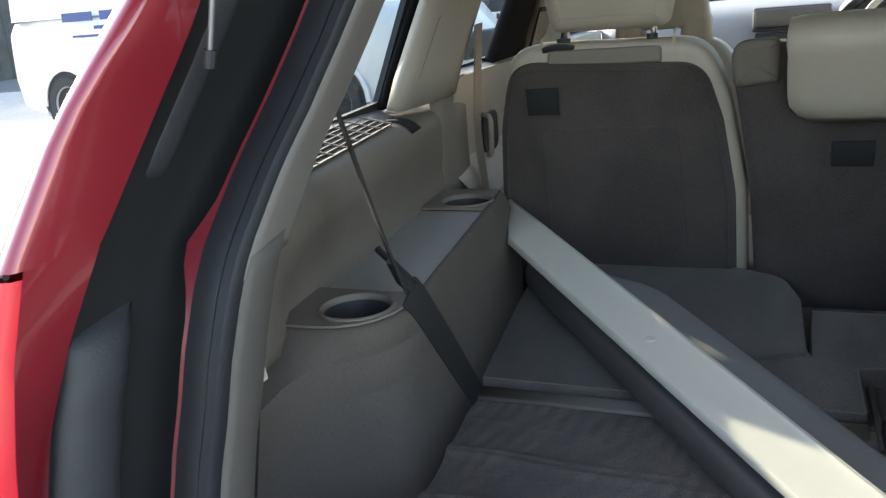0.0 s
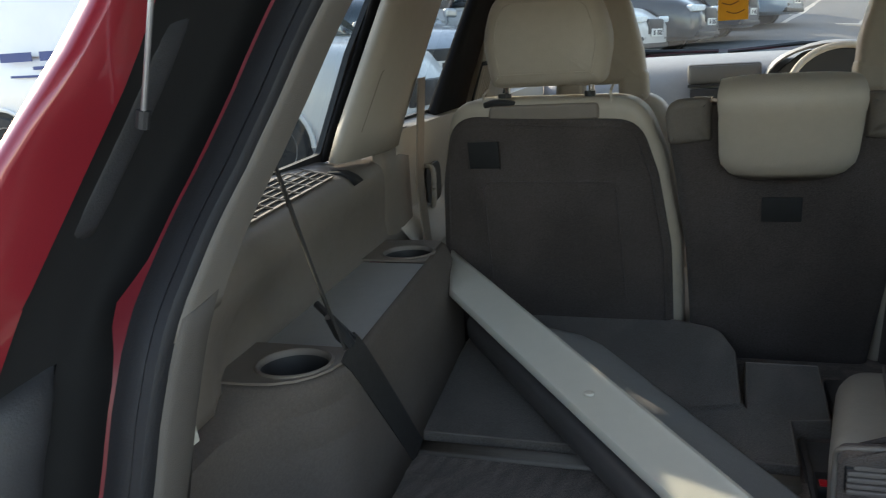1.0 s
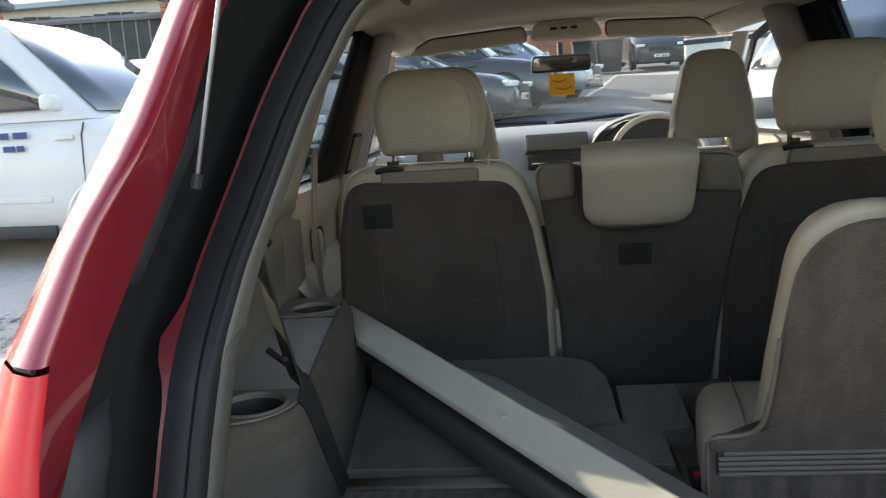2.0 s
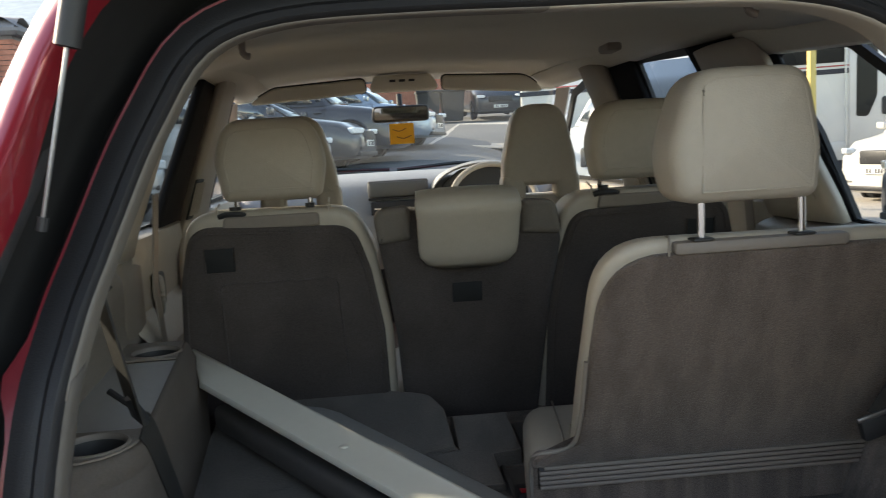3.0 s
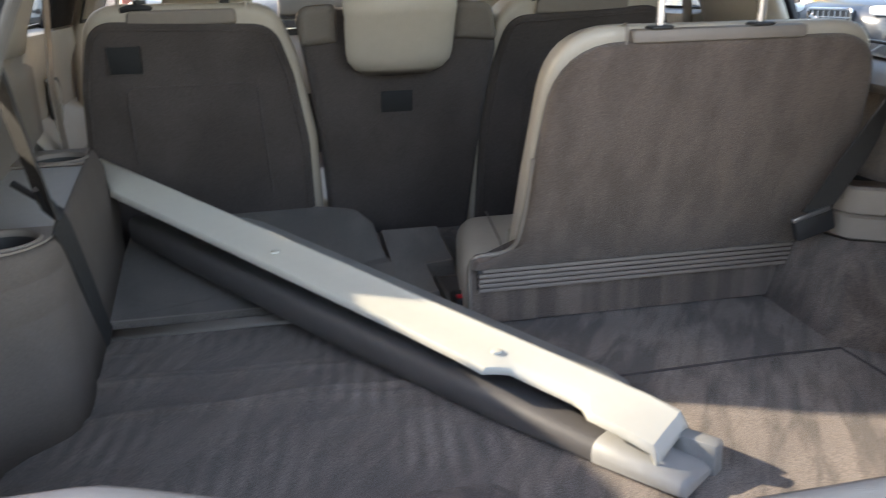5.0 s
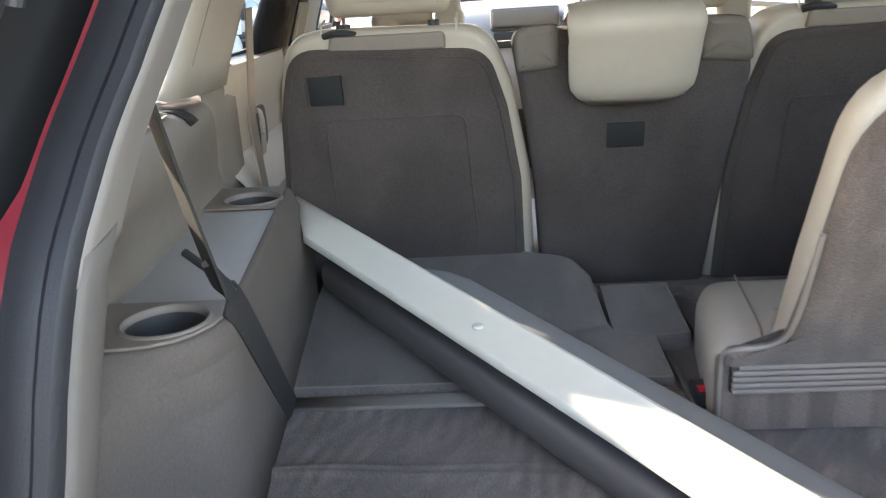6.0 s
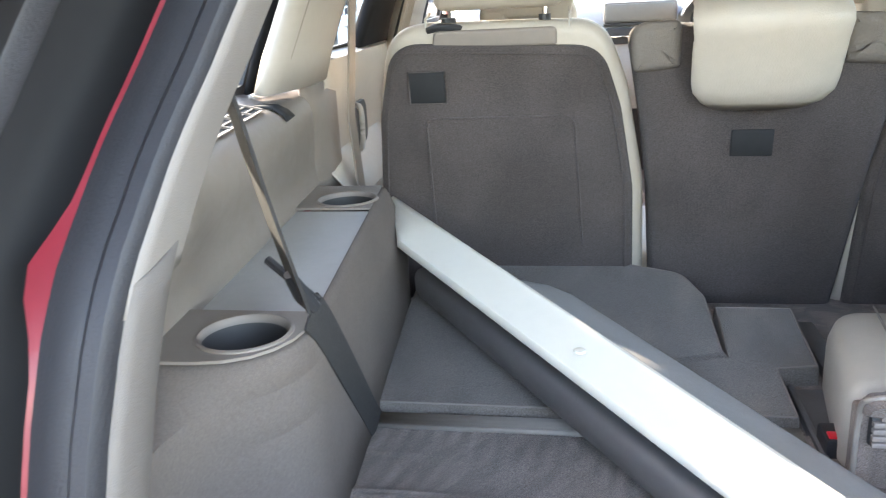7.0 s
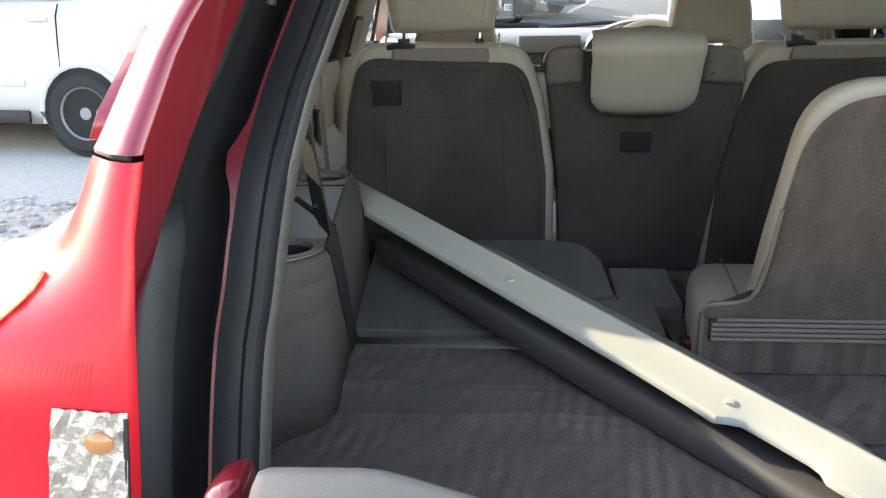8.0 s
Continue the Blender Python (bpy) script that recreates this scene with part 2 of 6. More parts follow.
def rpoly(pts, n=5):
    """A polygon with rounded corners from (x, y, radius)."""
    out = []
    k = len(pts)
    for i in range(k):
        p, q, s = (Vector(pts[(i + d) % k][:2]) for d in (-1, 0, 1))
        r = pts[i][2]
        if r <= 0:
            out.append(q)
            continue
        a, b = (p - q), (s - q)
        la, lb = a.length, b.length
        a, b = a / la, b / lb
        ang = a.angle(b)
        t = min(r / math.tan(ang / 2), la * 0.49, lb * 0.49)
        p0, p1 = q + a * t, q + b * t
        for j in range(n + 1):
            u = j / n
            out.append((1 - u) ** 2 * p0 + 2 * u * (1 - u) * q + u * u * p1)
    return [(v.x, v.y) for v in out]


def inset(pts, d):
    """Moves each corner of a counter-clockwise outline inwards by d."""
    out = []
    k = len(pts)
    for i in range(k):
        p, q, s = (Vector(pts[(i + e) % k]) for e in (-1, 0, 1))
        t = (s - p)
        if t.length < 1e-9:
            t = Vector((1, 0))
        t.normalize()
        out.append((q.x - t.y * d, q.y + t.x * d))
    return out


def pillow(outline, depth, r, m=None, bulge=0.0, r2=None, bm=None, steps=3):
    """A cushion: the outline in x and z, depth along y, edges rounded by r in front (low y) and r2 behind, faces crowned by bulge."""
    r2 = r if r2 is None else r2
    c = Vector((sum(p[0] for p in outline) / len(outline), sum(p[1] for p in outline) / len(outline)))
    ccw = sum(a[0] * b[1] - b[0] * a[1] for a, b in zip(outline, outline[1:] + outline[:1])) > 0
    outline = outline if ccw else outline[::-1]

    def inner(base, w, sign):
        res = []
        for k in (0.03, 0.35, 0.65, 0.88):
            res.append([(c.x + (p[0] - c.x) * k, w - sign * bulge * (1 - k * k), c.y + (p[1] - c.y) * k) for p in base])
        return res

    rings = inner(inset(outline, r), 0, 1) + _round(outline, r, depth, False, steps)
    rings += _round(outline, r2, depth, True, steps) + inner(inset(outline, r2), depth, -1)[::-1]
    b = loft(rings)
    if m is not None:
        b.transform(m)
    return join(bm, b) if bm else b


def _round(outline, r, depth, far, steps):
    seq = [(r * (1 - math.sin(i / steps * math.pi / 2)), r * (1 - math.cos(i / steps * math.pi / 2))) for i in range(steps + 1)]
    if far:
        return [[(x, depth - w, z) for x, z in inset(outline, ins)] for ins, w in seq[::-1]]
    return [[(x, w, z) for x, z in inset(outline, ins)] for ins, w in seq]


def tube(pts, r, n=8, bm=None, cap=True):
    """A round bar along points; r may be a list."""
    pts = [Vector(p) for p in pts]
    rings = []
    up = Vector((0, 0, 1))
    for i, p in enumerate(pts):
        d = (pts[min(i + 1, len(pts) - 1)] - pts[max(i - 1, 0)]).normalized()
        s = d.cross(up)
        s = s.normalized() if s.length > 1e-4 else Vector((1, 0, 0))
        w = s.cross(d)
        rr = r[i] if isinstance(r, (list, tuple)) else r
        rings.append([p + (s * math.cos(a) + w * math.sin(a)) * rr for a in (2 * math.pi * j / n for j in range(n))])
    return loft(rings, cap=cap, bm=bm)


def ribbon(pts, width, side, th=0.0015, bm=None):
    """A flat band along points; side: its broad direction at each point."""
    rings = []
    pts = [Vector(p) for p in pts]
    for i, p in enumerate(pts):
        s = Vector(side[i] if isinstance(side, list) else side).normalized()
        d = (pts[min(i + 1, len(pts) - 1)] - pts[max(i - 1, 0)]).normalized()
        n = s.cross(d).normalized()
        s = d.cross(n).normalized()
        rings.append([p + s * width / 2 + n * th, p - s * width / 2 + n * th, p - s * width / 2 - n * th, p + s * width / 2 - n * th])
    return loft(rings, bm=bm)


def lathe(profile, n, m, bm=None):
    """Turns (radius, height) round the z axis of m."""
    rings = [[m @ Vector((rad * math.cos(a), rad * math.sin(a), h)) for a in (2 * math.pi * j / n for j in range(n))] for rad, h in profile]
    return loft(rings, bm=bm)


def curve(pts, n=6):
    """A smooth line through points."""
    pts = [Vector(p) for p in pts]
    out = []
    for i in range(len(pts) - 1):
        p0, p1, p2, p3 = (pts[max(0, min(len(pts) - 1, i + d))] for d in (-1, 0, 1, 2))
        for j in range(n):
            t = j / n
            out.append(0.5 * ((2 * p1) + (p2 - p0) * t + (2 * p0 - 5 * p1 + 4 * p2 - p3) * t * t + (3 * p1 - p0 - 3 * p2 + p3) * t ** 3))
    return out + [pts[-1]]


def lean(y, z, s):
    """A shear that puts the plane y = 0 through (y, z), leaning back by s metres a metre of height."""
    return Matrix(((1, 0, 0, 0), (0, 1, -s, y + s * z), (0, 0, 1, 0), (0, 0, 0, 1)))


# ---- the red car's shell ----
car = thing("red_car", (0, 1.5, 0), "red estate car with its tailgate open and beige cabin", "car")
FLOOR = 0.75

# the load opening: its inner edge, from one sill corner over the roof to the other
SIDE = [(0.500, 0.79), (0.500, 0.90), (0.497, 1.00), (0.488, 1.06), (0.478, 1.141), (0.470, 1.200), (0.461, 1.251),
        (0.436, 1.335), (0.407, 1.405), (0.362, 1.477), (0.281, 1.507), (0.14, 1.514)]
SIDE_R = [(0.545, 0.79), (0.545, 0.90), (0.542, 1.00), (0.536, 1.08), (0.520, 1.163), (0.519, 1.217), (0.522, 1.271), (0.498, 1.350), (0.449, 1.433), (0.397, 1.483), (0.305, 1.508), (0.17, 1.514)]
OPEN2D = [(-x, z) for x, z in SIDE] + [(0.02, 1.514)] + SIDE_R[::-1]
OPEN = [(p.x, p.y) for p in curve([(x, z, 0) for x, z in OPEN2D], 4)]


def opening_y(z):
    """How far ahead the opening's edge lies: nearly upright below the belt line, leaning well forward above it."""
    return float(np.interp(z, (0.79, 1.00, 1.10, 1.15, 1.18, 1.22, 1.27, 1.32, 1.40, 1.60), (-0.02, 0.040, 0.060, 0.076, 0.092, 0.125, 0.170, 0.205, 0.246, 0.330)))


def open_point(i, out, ahead):
    """A point beside the opening's edge: out metres outwards in the opening's plane, ahead metres into the car."""
    n = len(OPEN)
    a, b = OPEN[max(i - 1, 0)], OPEN[min(i + 1, n - 1)]
    t = Vector((b[0] - a[0], b[1] - a[1])).normalized()
    x, z = OPEN[i][0] - t.y * out, OPEN[i][1] + t.x * out
    return Vector((x, opening_y(z) + ahead, z))


TOP0, TOP1 = 20, len(OPEN) - 20


def trim_run(profile, first, last, cut_first=0.0, cut_last=0.0):
    """A run of pillar trim round the opening; its ends are cut obliquely by some metres of height."""
    rows = [[open_point(i, o, h) for o, h in profile] for i in range(first, last)]
    n = len(profile) - 1
    for k in range(n + 1):
        rows[0][k] = rows[0][k].lerp(rows[1][k], cut_first * (1 - k / n))
        rows[-1][k] = rows[-1][k].lerp(rows[-2][k], -cut_last * (1 - k / n))
    return sheet(rows)


FLAT = [(0.080, 0.085), (0.010, 0.062), (0.004, 0.060), (0.001, 0.035), (-0.001, 0.012), (0.0, 0.0)]
MID_TOP = (TOP0 + TOP1) // 2
# left half in the shaded colour, right half in the lit beige
part("pillar_trim", trim_run(FLAT, TOP0 - 3, MID_TOP + 1, 0.9, 0.0), SHADED_POSTTRIM, car, "beige moulded pillar trim round the load opening", solid=0.003)
part("pillar_trim", trim_run(FLAT, MID_TOP, TOP1 + 6), BEIGE, car, "beige moulded pillar trim round the load opening", solid=0.003)
LOW = [(0.07, 0.16), (0.03, 0.09), (0.003, 0.05), (-0.002, 0.03), (-0.003, 0.010), (0.0, 0.001)]
# lower trim likewise: shaded colour on the left, lit beige on the right
part("lower_pillar_trim", trim_run(LOW, 0, TOP0 - 1, 0.0, 0.9), SHADED_LOWTRIM, car, "plastic lower pillar trim in a shaded dark taupe", solid=0.003)
LOW_R = [(0.016, 0.092), (0.009, 0.066), (0.003, 0.036), (-0.002, 0.018), (-0.003, 0.010), (0.0, 0.001)]
part("lower_pillar_trim", trim_run(LOW_R, TOP1 + 4, len(OPEN)), BEIGE, car, "beige plastic lower pillar trim", solid=0.003)
seal = []
for i in range(len(OPEN)):
    lip = 0.016 * min(1.0, max(0.0, (OPEN[i][0] - 0.05) / 0.2))
    seal.append([open_point(i, o, h) for o, h in ((0.0, 0.002), (0.006, -0.006), (0.013, -0.006), (0.018, 0.0), (0.024, -0.001), (0.034, 0.002 - lip), (0.042, 0.004 - lip), (0.046, 0.014))])
part("opening_seal", sheet(seal), RUBBER, car,
     "black rubber door seal", solid=0.003)
flange = []
for i in range(len(OPEN)):
    x, z = OPEN[i]
    k = 0.013 * math.exp(-((z - 1.168) / 0.022) ** 2) if x < 0 else 0.0
    flange.append([open_point(i, o, h) for o, h in ((0.042, 0.008), (0.0430, 0.004), (0.0455 + k, 0.003), (0.0475 + k, 0.009), (0.053 + k * 0.8, 0.034))])
part("opening_flange", sheet(flange), SHADED_FLANGE, car, "red painted flange", solid=0.002)


def corner_row(z):
    """Outer rear corner of the body at a height, as (x, y): from the gutter round to the flank."""
    zt = (0.60, 0.90, 1.02, 1.08, 1.14, 1.20, 1.28, 1.36, 1.44)
    bx, by, cx, cy = (float(np.interp(z, zt, v)) for v in (
        (0.580, 0.578, 0.572, 0.568, 0.553, 0.535, 0.512, 0.482, 0.447), (-0.060, -0.055, -0.045, -0.030, -0.012, 0.012, 0.06, 0.10, 0.135),
        (0.566, 0.562, 0.557, 0.557, 0.557, 0.551, 0.530, 0.493, 0.455), (-0.10, -0.095, -0.085, -0.075, -0.060, -0.042, 0.0, 0.05, 0.10)))
    sx = float(np.interp(z, (0.6, 0.9, 1.01, 1.045, 1.068, 1.09, 1.12, 1.16, 1.20, 1.28, 1.36, 1.44), (0.90, 0.89, 0.86, 0.81, 0.745, 0.692, 0.655, 0.636, 0.622, 0.592, 0.565, 0.510)))
    sy = cy + 0.085
    return [(bx, by), ((bx + cx) / 2 - 0.001, (by + cy) / 2 + 0.002), (cx, cy + 0.007), (cx + 0.003, cy + 0.001), (cx + 0.010, cy - 0.001), (cx + (sx - cx) * 0.4, cy + 0.010),
            (cx + (sx - cx) * 0.75, cy + 0.038), (sx, sy), (sx + 0.014, sy + 0.06), (sx + 0.032, sy + 0.16), (sx + 0.055, sy + 0.36)]


OVER = [(0.087, -0.030), (0.090, -0.045), (0.093, -0.058), (0.096, -0.064), (0.102, -0.066), (0.120, -0.055), (0.140, -0.02), (0.155, 0.02), (0.165, 0.08), (0.172, 0.16), (0.172, 0.30)]


def body_edge(i):
    """Body surface beside the opening at one of its points: pillars low down, roof edge above."""
    x, z = OPEN[i]
    top = [open_point(i, o - 0.014, h) for o, h in OVER]
    top = [p - Vector((0, opening_y(p.z) - 0.04 - 0.3 * (p.z - 1.0), 0)) for p in top]
    k = min(1.0, max(0.0, (1.42 - z) / 0.10))
    k = k * k * (3 - 2 * k)
    if k == 0:
        return top
    side_x = 1 if x > 0 else -1
    low = [Vector((side_x * (a + (0.03 if side_x > 0 else 0.0)), b, z)) for a, b in corner_row(min(z, 1.44))]
    return [t.lerp(p, k) for t, p in zip(top, low)]


SEAM = 1.197
N_OPEN = len(OPEN)
gut = []
for i in range(N_OPEN):
    edge0 = body_edge(i)[0]
    a, b = open_point(i, 0.050, 0.036), open_point(i, 0.060, 0.052)
    out = Vector((-1 if OPEN[i][0] < 0 else 1, 0, 0)) if OPEN[i][1] < 1.40 else Vector((0, 0.4, 0.9))
    gut.append([a, b + out * 0.006] + [b.lerp(edge0, u) + out * o for u, o in ((0.15, 0.016), (0.45, 0.018), (0.93, 0.014), (0.985, 0.006))] + [edge0 + out * 0.03 + Vector((0, 0.035, 0))])
part("gutter", sheet(gut), DARK, car, "black rain gutter", solid=0.002)


def gutter_rib(first, last, width=1.0):
    rows = []
    for i in range(first, last):
        t = min(1.0, (i - first) / 1.5, (last - 1 - i) / 1.5)
        b, e = open_point(i, 0.060, 0.052), body_edge(i)[0]
        out = -1 if OPEN[i][0] < 0 else 1
        rows.append([b.lerp(e, 0.70 + (u - 0.70) * width) + Vector((out * (0.017 - h * t * width ** 2), 0, 0)) for u, h in ((0.50, 0.0), (0.52, 0.008), (0.56, 0.014), (0.63, 0.018), (0.70, 0.019), (0.78, 0.018), (0.85, 0.014), (0.89, 0.008), (0.91, 0.0))])
    part("gutter_rib", sheet(rows), RIBRUBBER, car, "black rubber gutter rib", solid=0.002)


gutter_rib(0, 17)
gutter_rib(22, 31, 0.45)
gutter_rib(N_OPEN - 18, N_OPEN)
mid_i = N_OPEN // 2
left_ids = [i for i in range(mid_i + 1) if OPEN[i][1] > SEAM + 0.006]
right_ids = [i for i in range(mid_i, N_OPEN) if OPEN[i][1] > SEAM + 0.006]
for ids, sgn in ((left_ids, -1), (right_ids, 1)):
    rows = [body_edge(i) for i in ids]
    foot = [Vector((sgn * (x + (0.03 if sgn > 0 else 0)), y, SEAM + 0.002)) for x, y in corner_row(SEAM)]
    rows = [foot] + rows if sgn < 0 else [r[:-1] for r in rows + [foot]]
    part("rear_pillar", sheet(rows), RED, car, "glossy red metallic pillar", smooth=60)

# load floor and folded seat
fl = bmesh.new()

def floor_height(x, y):
    """Carpet lying with soft ridges and small waves."""
    z = 0.0
    for y0, amp, w, sl in ((0.60, 0.005, 0.009, -0.04), (0.545, 0.006, 0.008, 0.03), (0.505, 0.007, 0.007, -0.03), (0.435, 0.009, 0.008, 0.03), (0.40, 0.006, 0.007, -0.05), (0.355, 0.006, 0.008, 0.04), (0.31, 0.006, 0.010, 0.02)):
        yr = y0 + sl * x + 0.008 * math.sin(7 * x + 9 * y0) + 0.003 * math.sin(23 * x)
        z += amp * (1 - 0.75 * min(1.0, max(0.0, (x - 0.05) / 0.15))) * (0.55 + 0.45 * math.sin(5 * x + 20 * y0)) * math.exp(-abs(y - yr) / (w * (0.55 if y < yr else 1.6)))
    return z + 0.0012 * math.sin(31 * x + 6 * y) * math.sin(17 * y)


part("load_floor", box(-0.66, 0.72, 0.075, 0.72, 0.70, FLOOR - 0.006, 0.004, bm=fl), FLOORPILE, car, "taupe carpeted load floor")
part("floor_carpet", sheet([[(-0.66 + 0.02 * i, 0.075 + 0.003 * j, FLOOR + floor_height(-0.66 + 0.02 * i, 0.075 + 0.003 * j)) for i in range(70)] for j in range(215)]), FLOORPILE, car, "brushed taupe carpet with soft ridges", smooth=60)
part("floor_ahead", box(-0.66, 0.72, 0.722, 1.30, 0.70, FLOOR - 0.004, 0.006), CARPET, car)
part("sill", box(-0.56, 0.57, 0.045, 0.085, 0.70, 0.749, 0.006), SILL, car, "beige plastic loading sill")


def inner_x(y):
    return -0.522 - 0.1245 * (y - 0.476)


def outer_x(y):
    return -0.655 - 0.095 * (y - 0.35)


# load side beside the cups: the console's wall runs back and turns round its end
CONSOLE = [(-0.66, 1.07)] + [(inner_x(y), y) for y in (1.055, 1.04, 1.0, 0.9, 0.8, 0.7, 0.6, 0.52, 0.476)] + [(-0.5205, 0.445), (-0.525, 0.415), (-0.536, 0.392), (-0.552, 0.374), (-0.575, 0.362), (-0.600, 0.357), (-0.625, 0.356), (-0.65, 0.356), (-0.68, 0.357), (-0.70, 0.358)]
# lower down the wall runs on from there to the pillar
TAIL = {14: (-0.574, 0.352), 15: (-0.590, 0.325), 16: (-0.599, 0.28), 17: (-0.594, 0.21), 18: (-0.565, 0.14), 19: (-0.535, 0.09)}


def console_line(k, d, z):
    """A point of the console's outline, moved inwards by d."""
    a, b = CONSOLE[max(k - 1, 0)], CONSOLE[min(k + 1, len(CONSOLE) - 1)]
    t = Vector((b[0] - a[0], b[1] - a[1])).normalized()
    p = Vector((CONSOLE[k][0] + t.y * d, CONSOLE[k][1] - t.x * d, z))
    p.x += float(np.interp(CONSOLE[k][1], (0.5, 0.68, 0.8, 1.0), (0.0, 0.007, 0.014, 0.028))) * min(1.0, max(0.0, (0.990 - z) / 0.065))
    if k in TAIL:
        w = min(1.0, max(0.0, (z - 0.962) / 0.028))
        p = Vector((*TAIL[k], z - 0.02 * (1 - w) * (k - 14) / 5 if z > 0.9 else z)).lerp(p, w * w * (3 - 2 * w))
    return p


low = []
for k, (x, y) in enumerate(CONSOLE):
    g = min(1.0, max(0.0, (0.47 - y) / 0.05))
    low.append([console_line(k, d, z) for d, z in ((0, 0.748), (0, 0.83), (0, 0.87), (0, 0.906), (0.0025 * g, 0.911), (0.0025 * g, 0.914), (0, 0.919), (0, 0.935), (0, 0.949), (0.005 * g, 0.955), (0.005 * g, 0.959), (0, 0.966), (0, 0.984), (0.002, 0.991), (0.008, 0.996))])
part("side_wall", sheet(low), WALLPILE, car, "taupe carpeted wall below the console", smooth=50, solid=0.003)
NOSE = ((0.0, 1.118), (0.003, 1.134), (0.011, 1.147), (0.024, 1.156), (0.055, 1.163))


def nose_x(y):
    return -0.610 - 0.16 * (y - 0.43) - 1.2 * max(0.0, y - 1.0) ** 2


up = []
for y in (0.17, 0.20, 0.23, 0.26, 0.30, 0.34, 0.40, 0.50, 0.60, 0.70, 0.80, 0.90, 0.97, 1.03, 1.09, 1.14, 1.17):
    x0 = outer_x(y) if y > 0.36 else float(np.interp(y, (0.09, 0.13, 0.19, 0.25, 0.30, 0.34, 0.36), (-0.535, -0.560, -0.590, -0.606, -0.612, -0.632, -0.655)))
    sh = nose_x(y)
    far = max(0.062 - sh, min(0.77, 0.625 + 0.36 * (y - 0.1)))
    up.append([(x0 if y < 0.355 else x0 + 0.012, y, 0.988), (x0, y, 1.000), (x0 + 0.15 * (sh - x0) - 0.002, y, 1.04), (x0 + 0.45 * (sh - x0), y, 1.072), (x0 + 0.85 * (sh - x0), y, 1.100), *[(sh - d, y, z) for d, z in NOSE], (-far, y, 1.178)])
part("side_trim", sheet(up), TRIM, car, "taupe plastic upper side trim with window shelf", smooth=60, solid=0.004)


def plate_with_hole(outline, z, hole=None, r=0.04, n=28):
    """A flat plate in x and y with a round hole."""
    bm = bmesh.new()
    edges = []
    for loop in [outline] + ([[(hole[0] + r * math.cos(2 * math.pi * i / n), hole[1] + r * math.sin(2 * math.pi * i / n)) for i in range(n)]] if hole else []):
        vs = [bm.verts.new((x, y, z)) for x, y in loop]
        edges += [bm.edges.new((vs[i], vs[(i + 1) % len(vs)])) for i in range(len(vs))]
    bmesh.ops.triangle_fill(bm, use_beauty=True, edges=edges)
    return bm


def cup_well(cx, cy, z, r):
    m = Matrix.Translation((cx, cy, z))
    prof = [(r - 0.0015, 0.001), (r - 0.004, -0.03), (r - 0.007, -0.085), (r - 0.012, -0.09), (0.001, -0.09)]
    rings = [[m @ Vector((a * math.cos(t), a * math.sin(t), h)) for t in (2 * math.pi * j / 40 for j in range(40))] for a, h in prof]
    well = part("cup_well", loft(rings, cap=False), CUP, car, "deep round cup well", smooth=50)
    rim = [(r + 0.005, 0.0), (r + 0.004, 0.003), (r + 0.001, 0.004), (r - 0.0015, 0.002), (r - 0.002, -0.004)]
    part("cup_rim", loft([[m @ Vector((a * math.cos(t), a * math.sin(t), h)) for t in (2 * math.pi * j / 40 for j in range(40))] for a, h in rim], cap=False), TRIM, well, "moulded rim", smooth=50)


CUPS = ((-0.580, 0.425, 0.043), (-0.636, 0.965, 0.045))
for (y0, y1, z, mat, cup) in ((0.36, 0.484, 0.996, TRIM, CUPS[0]), (0.490, 0.905, 0.992, LID, None), (0.909, 1.06, 0.996, TRIM, CUPS[1])):
    out = [(inner_x(y0) - 0.008, y0), (inner_x((y0 + y1) / 2) - 0.008, (y0 + y1) / 2), (inner_x(y1) - 0.008, y1), (outer_x(y1) - 0.01, y1), (outer_x(y0) - 0.01, y0)]
    if y0 < 0.4:
        z += 0.0025
        out = [console_line(k, 0.003, 1.0)[:2] for k in range(len(CONSOLE) - 3, 8, -1)] + [(inner_x(y1) - 0.004, y1), (outer_x(y1) - 0.01, y1)]
    part("console_lid" if cup is None else "cup_tray", plate_with_hole(out, z, cup[:2] if cup else None, cup[2] if cup else 0), mat, car,
         "smooth grey plastic lid" if cup is None else "moulded tray with cup well", smooth=0, solid=0.003)
    if cup:
        cup_well(cup[0], cup[1], z, cup[2])
# driver's side: a leaning carpeted panel with pocket bands, a carpeted column, a wall above the pocket, the window shelf
panel_rows = []
for z, pts in ((0.745, ((0.552, 0.70), (0.550, 0.56), (0.542, 0.45), (0.544, 0.387), (0.600, 0.344), (0.665, 0.293))), (0.82, ((0.580, 0.70), (0.576, 0.58), (0.570, 0.49), (0.578, 0.438), (0.634, 0.397), (0.70, 0.350))), (0.882, ((0.60, 0.70), (0.598, 0.60), (0.594, 0.52), (0.604, 0.482), (0.660, 0.447), (0.724, 0.405)))):
    panel_rows.append([(x, y, z) for x, y in pts])
part("side_panel", sheet(panel_rows), CARPET, car, "taupe carpeted panel below the pocket", solid=0.004)
for z0, z1, o in ((0.884, 0.921, 0.0), (0.925, 0.966, -0.003)):
    ring = []
    for dz, d in ((z0, 0.05), (z0, 0.004), (z0 + 0.003, 0.0), (z1 - 0.003, 0.0), (z1, 0.004), (z1, 0.05)):
        ring.append([Vector((x + 0.55 * (d + o), y + 0.83 * (d + o), dz)) for x, y in ((0.602, 0.60), (0.600, 0.52), (0.606, 0.488), (0.616, 0.478), (0.66, 0.447), (0.724, 0.402))])
    part("pocket_band", sheet(ring), TRIM, car, "smooth taupe plastic pocket band", solid=0.003)
# shade inside the pocket, added as a near-black plate
part("pocket_shade", box(0.60, 0.715, 0.50, 0.72, 0.945, 0.955, m=None), DARK, car, "dark plate standing for the pocket's shade")
